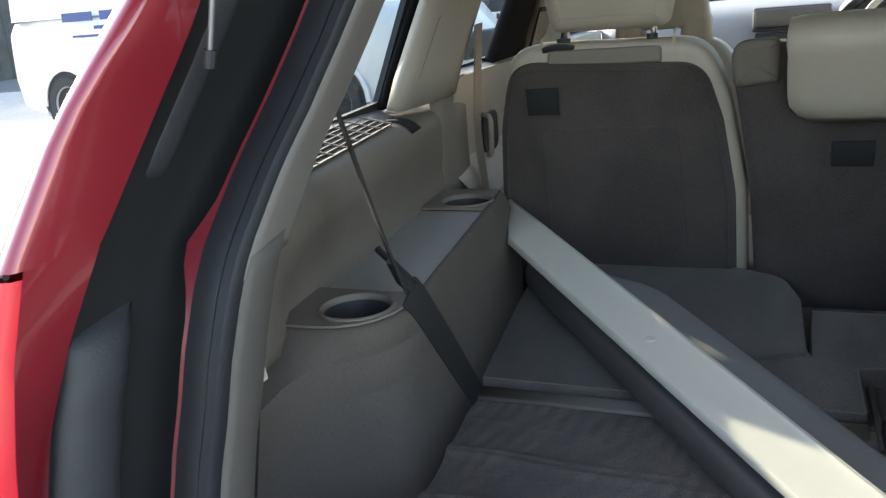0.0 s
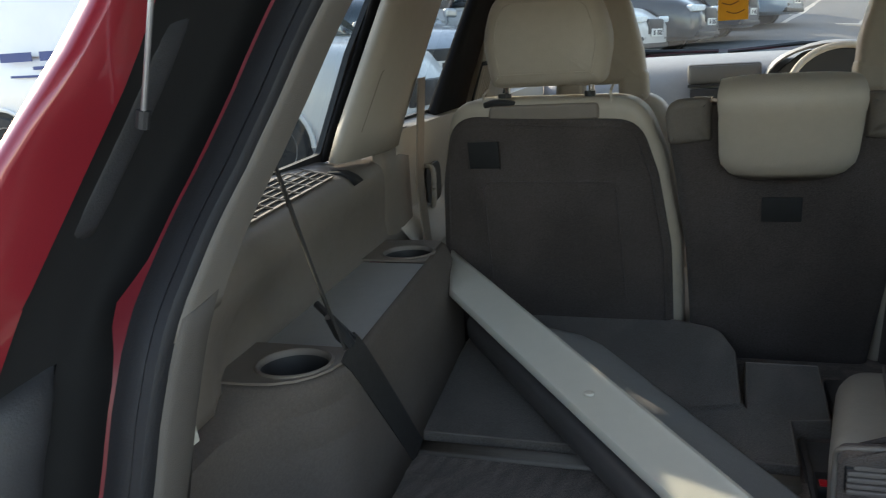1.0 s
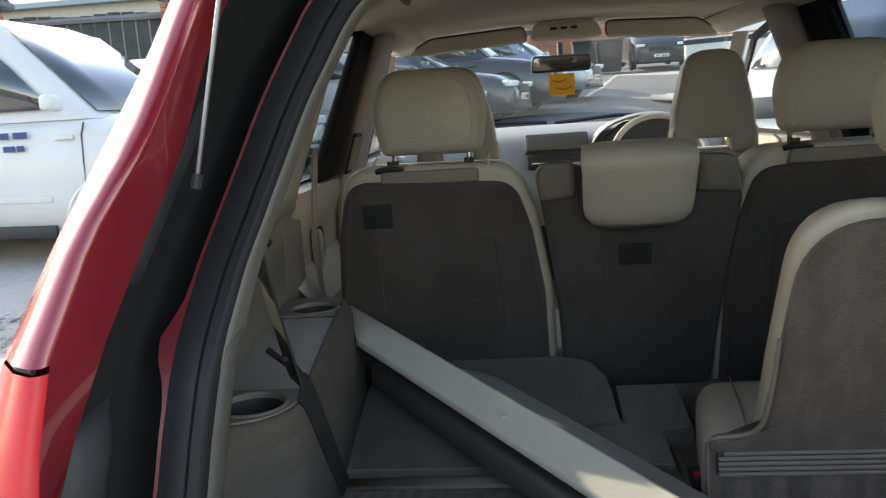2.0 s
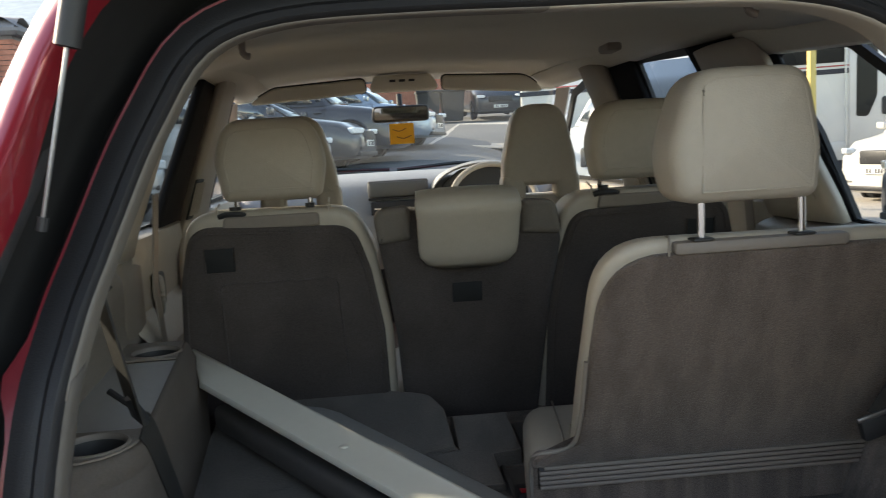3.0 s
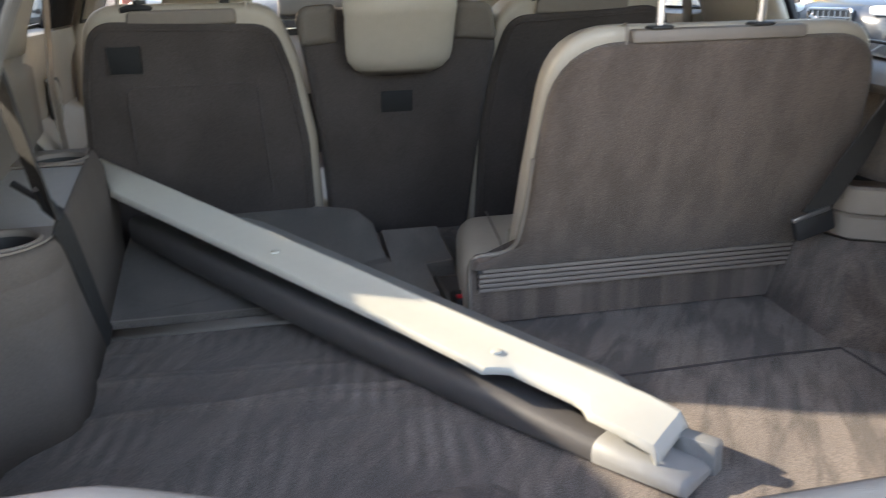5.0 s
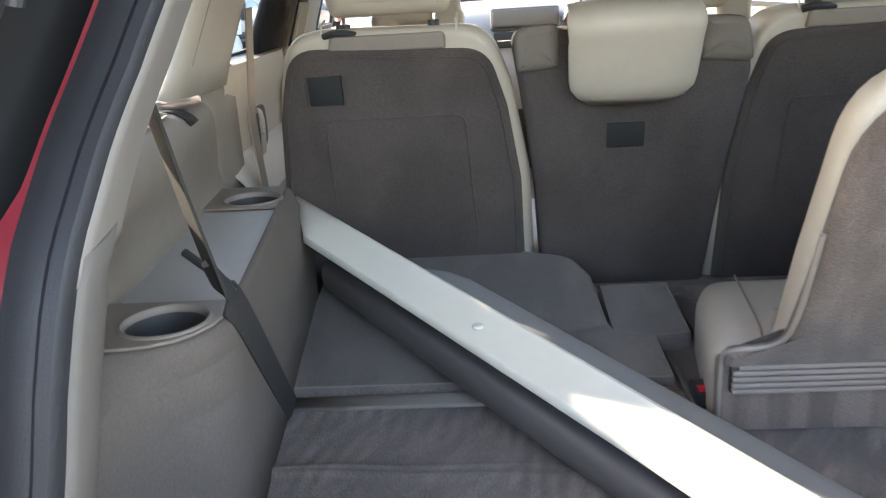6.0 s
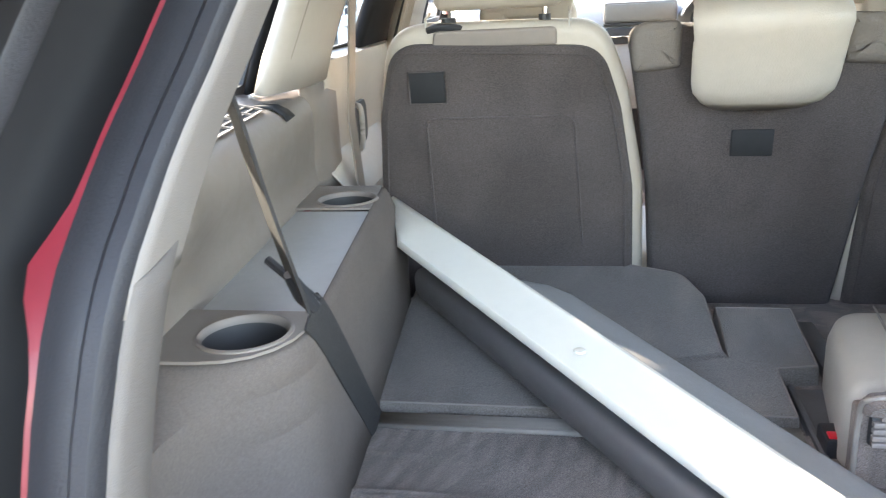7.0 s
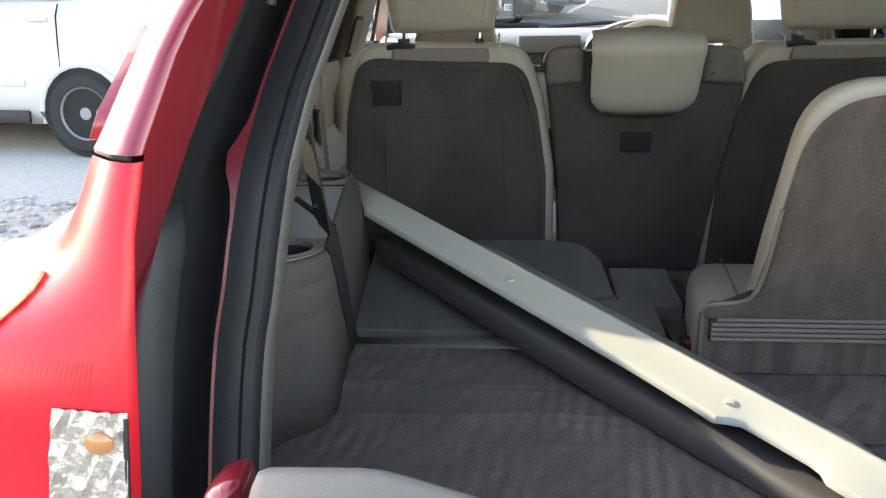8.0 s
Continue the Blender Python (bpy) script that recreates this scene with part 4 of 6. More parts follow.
# door linings: beige with a dark pull
for sgn in (-1, 1):
    rows = []
    for z, o in ((0.55, 0.0), (0.80, 0.0), (0.90, -0.03), (0.94, -0.055), (0.97, -0.045), (1.02, 0.0), (1.10, 0.0), (1.16, -0.02), (1.195, -0.015), (1.205, 0.02)):
        rows.append([wall(y, min(z, 1.19), sgn, o) + Vector((0, 0, max(0, z - 1.19))) for y in (1.15, 1.3, 1.5, 1.7, 1.78)])
    lining = part("door_lining", sheet(rows), BEIGE, car, "beige moulded rear door lining", solid=0.004)
    part("door_pull", tube(curve([wall(1.38, 1.095, sgn, -0.008), wall(1.36, 1.09, sgn, -0.030), wall(1.35, 1.05, sgn, -0.034), wall(1.36, 1.01, sgn, -0.028), wall(1.39, 1.0, sgn, -0.008)], 4), 0.006, 8), LID, lining, "pale door pull")
    part("pull_recess", pillow(rpoly([(1.37, 1.0, 0.02), (1.37, 1.095, 0.02), (1.47, 1.10, 0.03), (1.47, 1.01, 0.03)], 4), 0.006, 0.002, Matrix(((0, sgn * 1.0, 0, sgn * 0.722 - 0.011), (1, 0, 0, 0), (0, 0, 1, 0), (0, 0, 0, 1)))), BLACK, lining, "dark recess behind the pull")
    rows = []
    for z, o in ((0.55, 0.0), (0.90, -0.03), (0.97, -0.045), (1.02, 0.0), (1.16, -0.02), (1.195, -0.015), (1.205, 0.02)):
        rows.append([wall(y, min(z, 1.19), sgn, o) + Vector((0, 0, max(0, z - 1.19))) for y in (1.97, 2.4, 2.9, 3.1)])
    part("door_lining", sheet(rows), BEIGE, car, "beige moulded front door lining", solid=0.004)
    # air vent in the centre pillar
    vent = bmesh.new()
    for k in range(6):
        y = (1.79 if sgn > 0 else 1.715) + 0.022 * k
        loft([[wall(y + dy, z, sgn, o + (-0.046 if sgn > 0 else -0.038)) for dy, o in ((0, -0.009), (0.006, -0.009), (0.006, 0.0), (0, 0.0))] for z in (1.215, 1.305)], bm=vent)
    back = pillar("vent_backing", sgn, 1.775 if sgn > 0 else 1.70, 1.925 if sgn > 0 else 1.85, 1.79 if sgn > 0 else 1.715, 1.935 if sgn > 0 else 1.86, 1.205, 1.315, DARK, "", -0.045 if sgn > 0 else -0.037, 0.002, 0.004)
    part("vent_slats", vent, BEIGE, back, "beige vent slats")

# groove outline of the belt cover on the rear pillars
for sgn in (-1, 1):
    pts = rpoly([(0.925, 1.212, 0.006), (0.965, 1.322, 0.014), (1.095, 1.315, 0.014), (1.062, 1.196, 0.006)], 4)
    part("belt_cover_groove", tube([wall(y, z, sgn, -0.031 - 0.002 * math.sin(math.pi * min(1, max(0, (y - 0.9) / 0.25)))) for y, z in pts], 0.0022, 6), TRIM, car)

# ---- shelves with slotted vents ----
def shelf_vent(sgn, y0, y1, xa, xb, z, slats, tilt=0.0, bars=5, skew=0.0):
    """A slotted vent: dark backing, long slats, cross bars and a rim."""
    def at(u, y, up):
        return (sgn * (xa(y) + (xb(y) - xa(y)) * u), y + skew * u, z(y + skew * u) + tilt * u + up)

    bk = bmesh.new()
    bk.faces.new([bk.verts.new(at(u, y, 0)) for u, y in ((0, y0), (1, y0), (1, y1), (0, y1))])
    back = part("vent_backing", bk, DARK, car, "dark slotted shelf vent", smooth=0)
    for k in range(slats + 1):
        part("vent_slat", ribbon([at(k / slats, y, 0.0012) for y in (y0, (y0 + y1) / 2, y1)], 0.0026 if 0 < k < slats else 0.005, (1, 0, 0), 0.0008), TRIM, back)
    for k in range(bars + 1):
        y = y0 + (y1 - y0) * k / bars
        part("vent_bar", ribbon([at(0, y, 0.002), at(1, y, 0.002)], 0.005 if k in (0, bars) else 0.0025, (0, 1, 0), 0.0014), TRIM, back)


shelf_vent(-1, 0.43, 0.81, lambda y: -nose_x(y) + 0.026, lambda y: -nose_x(y) + 0.088, lambda y: 1.1605, 5, 0.013, 7)
shelf_vent(1, 0.415, 0.775, lambda y: 0.682 + 0.03 * (y - 0.43), lambda y: 0.750, lambda y: shelf_z(y) - 0.002, 6, 0.004, 2, 0.05)
# shade of the belt outlet at the shelf's far end, laid on as a dark sheet
slot = []
for k, (d, z) in enumerate(((0.045, 1.163), (0.032, 1.160), (0.022, 1.158), (0.009, 1.149), (0.002, 1.138))):
    v = k / 4
    slot.append([(nose_x(y) - d + 0.0012, y, z + 0.0012) for y in (0.832 + 0.018 * v, 0.850 + 0.030 * v, 0.866 + 0.044 * v)])
part("outlet_shade", sheet(slot), DARK, car, "shade of the belt outlet at the end of the shelf", solid=0.001)

# carpeted side with pocket, handle and low vent
part("net_hook", tube([(0.693, 0.521, 1.072), (0.688, 0.49, 1.045), (0.690, 0.462, 1.018)], [0.003, 0.004, 0.005], 8), LID, car, "grey plastic net hook")
VM2 = Matrix.Translation((0.630, 0.225, 0.805)) @ Matrix.Rotation(radians(-112), 4, "Z")
lv = part("low_vent", box(-0.035, 0.035, -0.004, 0.006, -0.045, 0.035, 0.003, m=VM2), TRIM, car, "small slotted plastic vent near the floor")
for k in range(3):
    part("vent_slot", box(-0.024 + 0.018 * k, -0.014 + 0.018 * k, -0.008, -0.003, -0.032, 0.024, 0.002, m=VM2), CASSETTE, lv)
part("trim_socket", pillow(rpoly([(0.048, 0.868, 0.006), (0.048, 0.922, 0.006), (0.060, 0.926, 0.006), (0.060, 0.872, 0.006)], 4), 0.006, 0.002, Matrix(((0.10, 1, 0, 0.5445), (1, 0, 0, 0), (0, 0, 1, 0), (0, 0, 0, 1)))), BLACK, car, "small dark socket in the trim")

# ---- load floor details ----
part("hinge_strip", sheet([[(x, y, z) for x in (-0.54, -0.2, 0.006)] for y, z in ((0.690, 0.751), (0.694, 0.755), (0.699, 0.753), (0.704, 0.756), (0.709, 0.753), (0.714, 0.756), (0.719, 0.753), (0.724, 0.755), (0.728, 0.747))]), SILL, car, "pale ribbed plastic hinge strip", smooth=20, solid=0.002)
fs = thing("folded_seat", (-0.3, 0.95, FLOOR), "third-row seat folded flat under a carpeted back", "car seat", "third row seats")
fo = rpoly([(-0.56, 0.735, 0.01), (0.008, 0.735, 0.006), (0.006, 0.858, 0), (0.062, 0.868, 0.004), (0.066, 1.062, 0.006), (-0.056, 1.062, 0.004), (-0.0605, 0.886, 0), (-0.0650, 0.886, 0), (-0.070, 1.06, 0.05), (-0.098, 1.15, 0.06), (-0.200, 1.192, 0.04), (-0.56, 1.195, 0.02)], 6)


def fold_rise(y):
    return 0.055 * max(0.0, (y - 0.735) / 0.455) ** 0.8


def fold_top(x, y):
    return 0.012 + fold_rise(y) if x < -0.0625 else 0.012 + 0.55 * fold_rise(y)


part("backrest", loft([[(x, y, 0.735 if d is None else 0.752 + fold_top(x, y) - d) for x, y in inset(fo, w)] for w, d in ((0, None), (0, 0.008), (0.0006, 0.003), (0.0016, 0.0))]), FOLDPILE, fs, "taupe carpeted folded backrest", smooth=60)
part("edge_binding", tube([(x, y, 0.7515 + fold_top(x, y)) for x, y in inset(fo, 0.003) + inset(fo, 0.003)[:1]], 0.0017, 6, cap=False), TRIM, fs, "bound carpet edge")
mid = thing("floor_tray", (0.05, 0.9, FLOOR), "grey plastic tray between the rear seats", "floor panel")
part("tray", box(0.0125, 0.104, 0.655, 0.852, 0.72, 0.7485, 0.005), CASSETTE, mid, "grey plastic tray")
part("rim", box(0.074, 0.104, 0.845, 1.075, 0.72, 0.7600, 0.006), CASSETTE, mid, "raised plastic rim")
part("lip", box(0.0150, 0.024, 0.66, 0.848, 0.74, 0.7560, 0.003), CASSETTE, mid, "raised plastic lip")
part("buckle_hole", pillow(rpoly([(0.052, 0.660, 0.01), (0.052, 0.770, 0.012), (0.090, 0.790, 0.012), (0.090, 0.660, 0.01)], 4), 0.004, 0.001, Matrix.Translation((0, 0, 0.7525)) @ Matrix.Rotation(radians(-90), 4, "X") @ Matrix.Scale(-1, 4, (0, 0, 1))), DARK, mid, "dark buckle slot")
bk = thing("belt_buckle", (0.02, 0.69, FLOOR), "black belt buckle with red button in the floor gap", "seat belt")
part("buckle", box(0.020, 0.046, 0.664, 0.71, 0.745, 0.775, 0.004), BLACK, bk)
part("button", box(0.024, 0.042, 0.668, 0.684, 0.772, 0.777, 0.001), LENS, bk, "red release button")
part("carpet_seam", tube([(0.10, 0.375, 0.7515), (0.30, 0.382, 0.7515), (0.443, 0.386, 0.7515), (0.540, 0.384, 0.7515), (0.543, 0.30, 0.7515), (0.538, 0.20, 0.7515), (0.534, 0.09, 0.7515)], 0.0022, 6), BACKCARPET, car, "seam in the carpet")
lift = rpoly([(-0.16, 0.13, 0.02), (-0.145, 0.165, 0.015), (-0.05, 0.165, 0.015), (-0.02, 0.13, 0.02)], 4)
part("lift_flap", loft([[(x, y, z) for x, y in inset(lift, d)] for d, z in ((0, 0.748), (0, 0.753), (0.003, 0.755))]), CARPET, car, "carpeted lift handle")

# ---- seat details ----
for s, cx in ((seat_l, -0.405), (seat_r, 0.405)):
    px = cx + 0.121 * (1 if cx > 0 else -1)
    part("recess", box(px - 0.030, px + 0.030, 0.0, 0.006, 1.126, 1.178, 0.002, m=lean(1.103, 1.18, 0.19)), DARK, s, "dark square recess")
    rc = [lean(1.104, 1.18, 0.19) @ Vector((px + a, 0, z)) for a, z in ((-0.031, 1.125), (-0.031, 1.179), (0.031, 1.179), (0.031, 1.125), (-0.031, 1.125))]
    part("recess_edge", tube(rc, 0.0016, 6), BACKCARPET, s)
    part("top_flap", pillow(rpoly([(cx - 0.11, 1.214, 0.006), (cx - 0.105, 1.243, 0.010), (cx + 0.095, 1.243, 0.010), (cx + 0.095, 1.214, 0.006)], 4), 0.03, 0.005, lean(1.116, 1.18, 0.19)), TRIM, s, "taupe fabric flap below the headrest")
    part("guide", tube([(cx - 0.086, 1.150, 1.247), (cx - 0.086, 1.150, 1.262)], 0.013, 10), BLACK, s, "black headrest guide")
    part("release", tube(curve([(cx - 0.116, 1.118, 1.244), (cx - 0.098, 1.112, 1.249), (cx - 0.072, 1.116, 1.247), (cx - 0.060, 1.124, 1.244)], 4), 0.0062, 8), BLACK, s, "black release lever")
    part("guide", tube([(cx + 0.074, 1.150, 1.247), (cx + 0.074, 1.150, 1.262)], 0.010, 10), BLACK, s, "black headrest guide")
    for dx in (-0.12, 0.115):
        part("seam", tube([(cx + dx, 1.118, 1.235), (cx + dx, 1.122, 1.262), (cx + dx, 1.16, 1.27)], 0.0025, 6), LEATHER, s)
part("recess", box(-0.033, 0.033, 0.001, 0.006, 1.024, 1.069, 0.002, m=lean(1.0975, 1.18, 0.19)), DARK, seat_m, "dark square recess")
for sx in (-1, 1):
    part("shoulder", pillow(rpoly([(sx * 0.118, 1.172, 0.008), (sx * 0.118, 1.246, 0.015), (sx * 0.196, 1.242, 0.03), (sx * (0.190 if sx < 0 else 0.212), 1.165, 0.012)], 5), 0.06, 0.014, lean(1.090, 1.18, 0.19)), SHOULDER, seat_m, "carpeted shoulder")

# third row: cushion seams, ribs, trim
for z in (0.8165, 0.8245, 0.8325, 0.8405, 0.8485):
    part("rib", box(0.041 if z < 0.845 else 0.048, 0.610 if z < 0.845 else 0.604, 0.5835, 0.592, z - 0.0031, z + 0.0031, 0.0014), RIBTRIM, seat3)
part("side_piping", tube(curve([(0.030, 0.60, 0.752), (0.029, 0.594, 0.85), (0.036, 0.578, 0.875), (0.085, 0.57, 0.885), (0.098, 0.545, 0.93), (0.10, 0.50, 1.04)], 5), 0.0035, 8), TRIM, seat3, "taupe piping")
for x in (0.258, 0.404):
    part("post_guide", box(x - 0.017, x + 0.014, 0.437, 0.463, 1.214, 1.2185, 0.003), BLACK, seat3, "dark headrest guide")
part("guide_plate", box(0.216, 0.47, 0.440, 0.50, 1.196, 1.2145, 0.006), TRIM, seat3, "taupe plastic strip between the posts")
part("top_seam", tube(curve([(0.207, 0.441, 1.196), (0.209, 0.446, 1.2165), (0.213, 0.462, 1.2215), (0.216, 0.50, 1.212)], 4), 0.0018, 6), TRIM, seat3, "stitched seam")

# ---- luggage cover details ----
for s in (0.0, 0.419):
    p = cover_point(s, 0, 0.003)
    part("rivet", lathe([(0.0075, -0.002), (0.007, 0.0008), (0.004, 0.0016), (0.0005, 0.0018)], 12, Matrix.Translation(p)), PANEL, cover, "pale round rivet")
part("end_bracket", box(-0.012, 0.012, -0.028, 0.028, -0.035, 0.03, 0.006, m=Matrix.Translation(cover_point(0.68, -0.03, 0.045)) @ Matrix.Rotation(radians(40), 4, "Z")), CLOTH, cover, "grey end bracket")
# ---- seat belts ----
def ease(u):
    u = min(1.0, max(0.0, u))
    return u * u * (3 - 2 * u)


def belt(name_label, pts, w, side):
    b = thing("seat_belt", pts[-1], name_label, "seat belt", "third row belts")
    part("webbing", ribbon(curve(pts, 4), w, side), WEB, b, "dark woven webbing")
    return b


bl = belt("dark seat belt hanging beside the cup wells", [(-0.537, 0.285, 1.375), (-0.534, 0.312, 1.315), (-0.531, 0.346, 1.24), (-0.528, 0.384, 1.147), (-0.525, 0.412, 1.081), (-0.524, 0.437, 1.030)], 0.045, (-0.559, 0.829, 0))
part("tongue", tube([(-0.527, 0.420, 1.062), (-0.522, 0.436, 1.036), (-0.514, 0.444, 1.020)], [0.0055, 0.009, 0.007], 8), BLACK, bl, "black belt tongue")
part("tongue_bar", tube([(-0.567, 0.469, 1.060), (-0.511, 0.446, 1.026)], 0.0045, 8), BLACK, bl)
part("lower_webbing", ribbon(curve([(-0.519, 0.446, 1.016), (-0.517, 0.475, 0.985), (-0.526, 0.575, 0.88), (-0.535, 0.66, 0.79), (-0.536, 0.69, 0.755)], 4), 0.040, (0.1, 0.6, 0.75)), WEB, bl, "dark woven webbing")
RB = [(0.645, 0.39, 1.30), (0.630, 0.42, 1.20), (0.615, 0.440, 1.12), (0.595, 0.458, 1.045), (0.565, 0.478, 0.970), (0.545, 0.492, 0.925)]
RS = [Vector((0.55, 0.83, 0.1)).lerp(Vector((0.85, 0.1, -0.5)), ease(max(0.0, (k - 5) / 9))) for k in range(4 * (len(RB) - 1) + 1)]
br = belt("dark seat belt beside the upright third-row seat", RB, 0.040, RS)
part("buckle", box(-0.036, 0.030, -0.008, 0.008, -0.020, 0.016, 0.005, m=Matrix.Translation((0.555, 0.498, 0.912)) @ Matrix.Rotation(radians(-16), 4, "Y")), BLACK, br, "black belt buckle")
part("tongue", box(-0.042, 0.022, -0.010, -0.004, -0.004, 0.004, 0.002, m=Matrix.Translation((0.548, 0.492, 0.932)) @ Matrix.Rotation(radians(-16), 4, "Y")), RIMSTEEL, br, "steel tongue")
# belts of the second row, hanging by the door pillars
for sgn in (-1, 1):
    b = thing("seat_belt", (sgn * 0.68, 1.16, 0.8), "taupe seat belt hanging from the rear pillar", "seat belt", "second row belts")
    part("webbing", ribbon([wall(1.155, 1.30, sgn, -0.045), wall(1.165, 1.10, sgn, -0.06), wall(1.19, 0.85, sgn, -0.07)], 0.040, (0, 1, 0)), TRIM, b, "taupe woven webbing")

# ---- front of the cabin ----
dash = thing("dashboard", (-0.08, 3.1, 0.6), "grey dashboard with centre bin and vents", "dashboard")
rows = []
for y, z in ((2.97, 0.85), (2.99, 1.06), (3.01, 1.16), (3.05, 1.215), (3.12, 1.243), (3.25, 1.262), (3.42, 1.268), (3.55, 1.26)):
    rows.append([(x - 0.08, y + 0.06 * abs(x / 0.75) ** 2, z - 0.02 * abs(x / 0.75) ** 3) for x in [i * 0.1 - 0.75 for i in range(16)]])
part("dash_top", sheet(rows), DASH, dash, "grey soft dashboard top", solid=0.004)
BIN = material("bin_plastic", (0.13, 0.128, 0.122), 0.5, var=0.06, scale=90, bump=0.0004, bump_scale=900)
part("bin_rim", box(-0.214, 0.054, 2.99, 3.06, 1.166, 1.242, 0.010), CASSETTE, dash)
part("centre_bin", box(-0.208, 0.048, 2.985, 3.06, 1.170, 1.236, 0.010), BIN, dash, "grey lidded bin", )
part("bin_gap", box(-0.214, 0.054, 2.99, 3.04, 1.156, 1.166, 0.002), BLACK, dash)
part("vent_panel", box(-0.205, 0.045, 2.975, 3.0, 1.09, 1.150, 0.006), BLACK, dash, "black vent panel")
for x in (-0.19, -0.10):
    part("vent_blade", box(x, x + 0.07, 2.968, 2.976, 1.115, 1.122, 0.001), CHROME, dash)
part("instrument_hood", sheet([[(0.30 + 0.24 * math.sin(a), y, 1.16 + (0.135 + h) * math.cos(a)) for a in [i * 0.2 - 1.4 for i in range(15)]] for y, h in ((2.93, -0.004), (2.925, 0.004), (2.95, 0.012), (3.15, 0.0))]), DASH, dash, "pale instrument hood", solid=0.004)
part("instrument_face", pillow(rpoly([(0.10, 1.05, 0.02), (0.10, 1.20, 0.08), (0.2, 1.275, 0.08), (0.4, 1.275, 0.08), (0.50, 1.20, 0.08), (0.50, 1.05, 0.02)], 5), 0.03, 0.004, Matrix.Translation((0, 2.97, 0))), BLACK, dash, "black instrument face")
wheel = thing("steering_wheel", (0.31, 2.76, 1.12), "beige leather steering wheel", "steering wheel")
WM = Matrix.Translation((0.31, 2.74, 1.125)) @ Matrix.Rotation(radians(64), 4, "X")
part("rim", tube([WM @ Vector((0.185 * math.cos(a), 0.185 * math.sin(a), 0)) for a in [2 * math.pi * i / 40 for i in range(41)]], 0.0125, 10, cap=False), LEATHER, wheel, "beige leather rim")
part("hub", pillow(rpoly([(-0.075, -0.08, 0.04), (-0.085, 0.05, 0.04), (0.085, 0.05, 0.04), (0.075, -0.08, 0.04)], 5), 0.06, 0.015, WM @ Matrix.Rotation(radians(-90), 4, "X")), DASH, wheel, "grey airbag hub")
for a in (0.1, math.pi - 0.1, -1.57):
    part("spoke", tube([WM @ Vector((0.06 * math.cos(a), 0.06 * math.sin(a), 0)), WM @ Vector((0.185 * math.cos(a), 0.185 * math.sin(a), 0))], 0.016, 8), DASH, wheel)


def front_seat(cx):
    s = thing("front_seat", (cx, 2.2, 0.6), "beige leather front seat with tall headrest", "car seat", "front seats")
    body = rpoly([(cx - 0.24, 0.6, 0.02), (cx - 0.24, 1.06, 0.15), (cx - 0.16, 1.195, 0.1), (cx + 0.16, 1.195, 0.1), (cx + 0.24, 1.06, 0.15), (cx + 0.24, 0.6, 0.02)], 6)
    part("backrest", pillow(body, 0.12, 0.03, lean(2.10, 1.18, 0.2), 0.0), LEATHER, s)
    hm = lean(2.08, 1.2, 0.1)
    bm = pillow(rpoly([(cx - 0.130, 1.225, 0.02), (cx - 0.125, 1.32, 0.1), (cx - 0.085, 1.495, 0.08), (cx + 0.075, 1.495, 0.08), (cx + 0.12, 1.32, 0.1), (cx + 0.130, 1.225, 0.02)], 6), 0.09, 0.02, hm, 0.006)
    for a, b in ((-0.136, -0.052), (0.050, 0.136)):
        pillow(rpoly([(cx + a, 1.175, 0.02), (cx + a * 0.97, 1.27, 0.03), (cx + b * 0.97, 1.27, 0.03), (cx + b, 1.175, 0.02)], 4), 0.086, 0.018, hm, 0.0, bm=bm)
    part("headrest", bm, LEATHER, s, "beige leather headrest with a gap at its foot", smooth=50)


front_seat(0.375)
front_seat(-0.43)

# windscreen, header, visors, mirror
ws = sheet([[(x * (0.80 - 0.16 * u) - 0.085, 3.55 - 0.92 * u + 0.10 * (1 - x * x) * (1 - 0.6 * u), 1.26 + 0.345 * u) for x in (-1, -0.6, -0.2, 0.2, 0.6, 1)] for u in (0, 0.33, 0.66, 1)])
part("windscreen", ws, glass("windscreen_pane", (0.74, 0.79, 0.775)), car, "clear raked windscreen")
for x0, x1 in ((-0.70, -0.02), (0.02, 0.62)):
    part("wiper", tube([(x0 - 0.08, 3.62, 1.272), ((x0 + x1) / 2 - 0.08, 3.60, 1.292), (x1 - 0.08, 3.63, 1.278)], 0.010, 6), BLACK, car, "black wiper blade")
part("bonnet", sheet([[(x - 0.1, y, z - 0.05 * abs(x / 0.85) ** 3) for x in (-0.85, -0.5, 0, 0.5, 0.85)] for y, z in ((3.66, 1.22), (4.0, 1.17), (4.5, 1.06), (4.7, 0.9), (4.72, 0.4))]), RED, car, "red painted bonnet", solid=0.003)
for x0, x1 in ((-0.650, -0.190), (0.095, 0.500)):
    o = [(x0, 1.560, 0.02), (x0 + 0.11, 1.622, 0.10), (x1 - 0.01, 1.642, 0.02), (x1, 1.588, 0.02)] if x0 < 0 else [(x0, 1.588, 0.02), (x0, 1.642, 0.02), (x1 - 0.08, 1.630, 0.10), (x1, 1.560, 0.02)]
    vis = part("sun_visor", pillow(rpoly(o, 5), 0.025, 0.008, lean(2.49, 1.58, -0.2)), LINING, car, "beige fabric sun visor")
    # shadow line along the visor's top, added as a black tube
    top = rpoly(o, 5)
    top = [p for p in top if p[1] > 1.585]
    part("visor_shadow", tube([lean(2.505, 1.58, -0.2) @ Vector((x, 0, z + 0.002)) for x, z in top], 0.005, 6), BLACK, vis, "shadow line above the visor, as a black tube")
oc = part("overhead_console", pillow(rpoly([(-0.185, 1.590, 0.02), (-0.16, 1.650, 0.02), (0.05, 1.650, 0.02), (0.09, 1.590, 0.02)], 4), 0.08, 0.012, Matrix.Translation((0, 2.47, 0))), LINING, car, "beige overhead console")
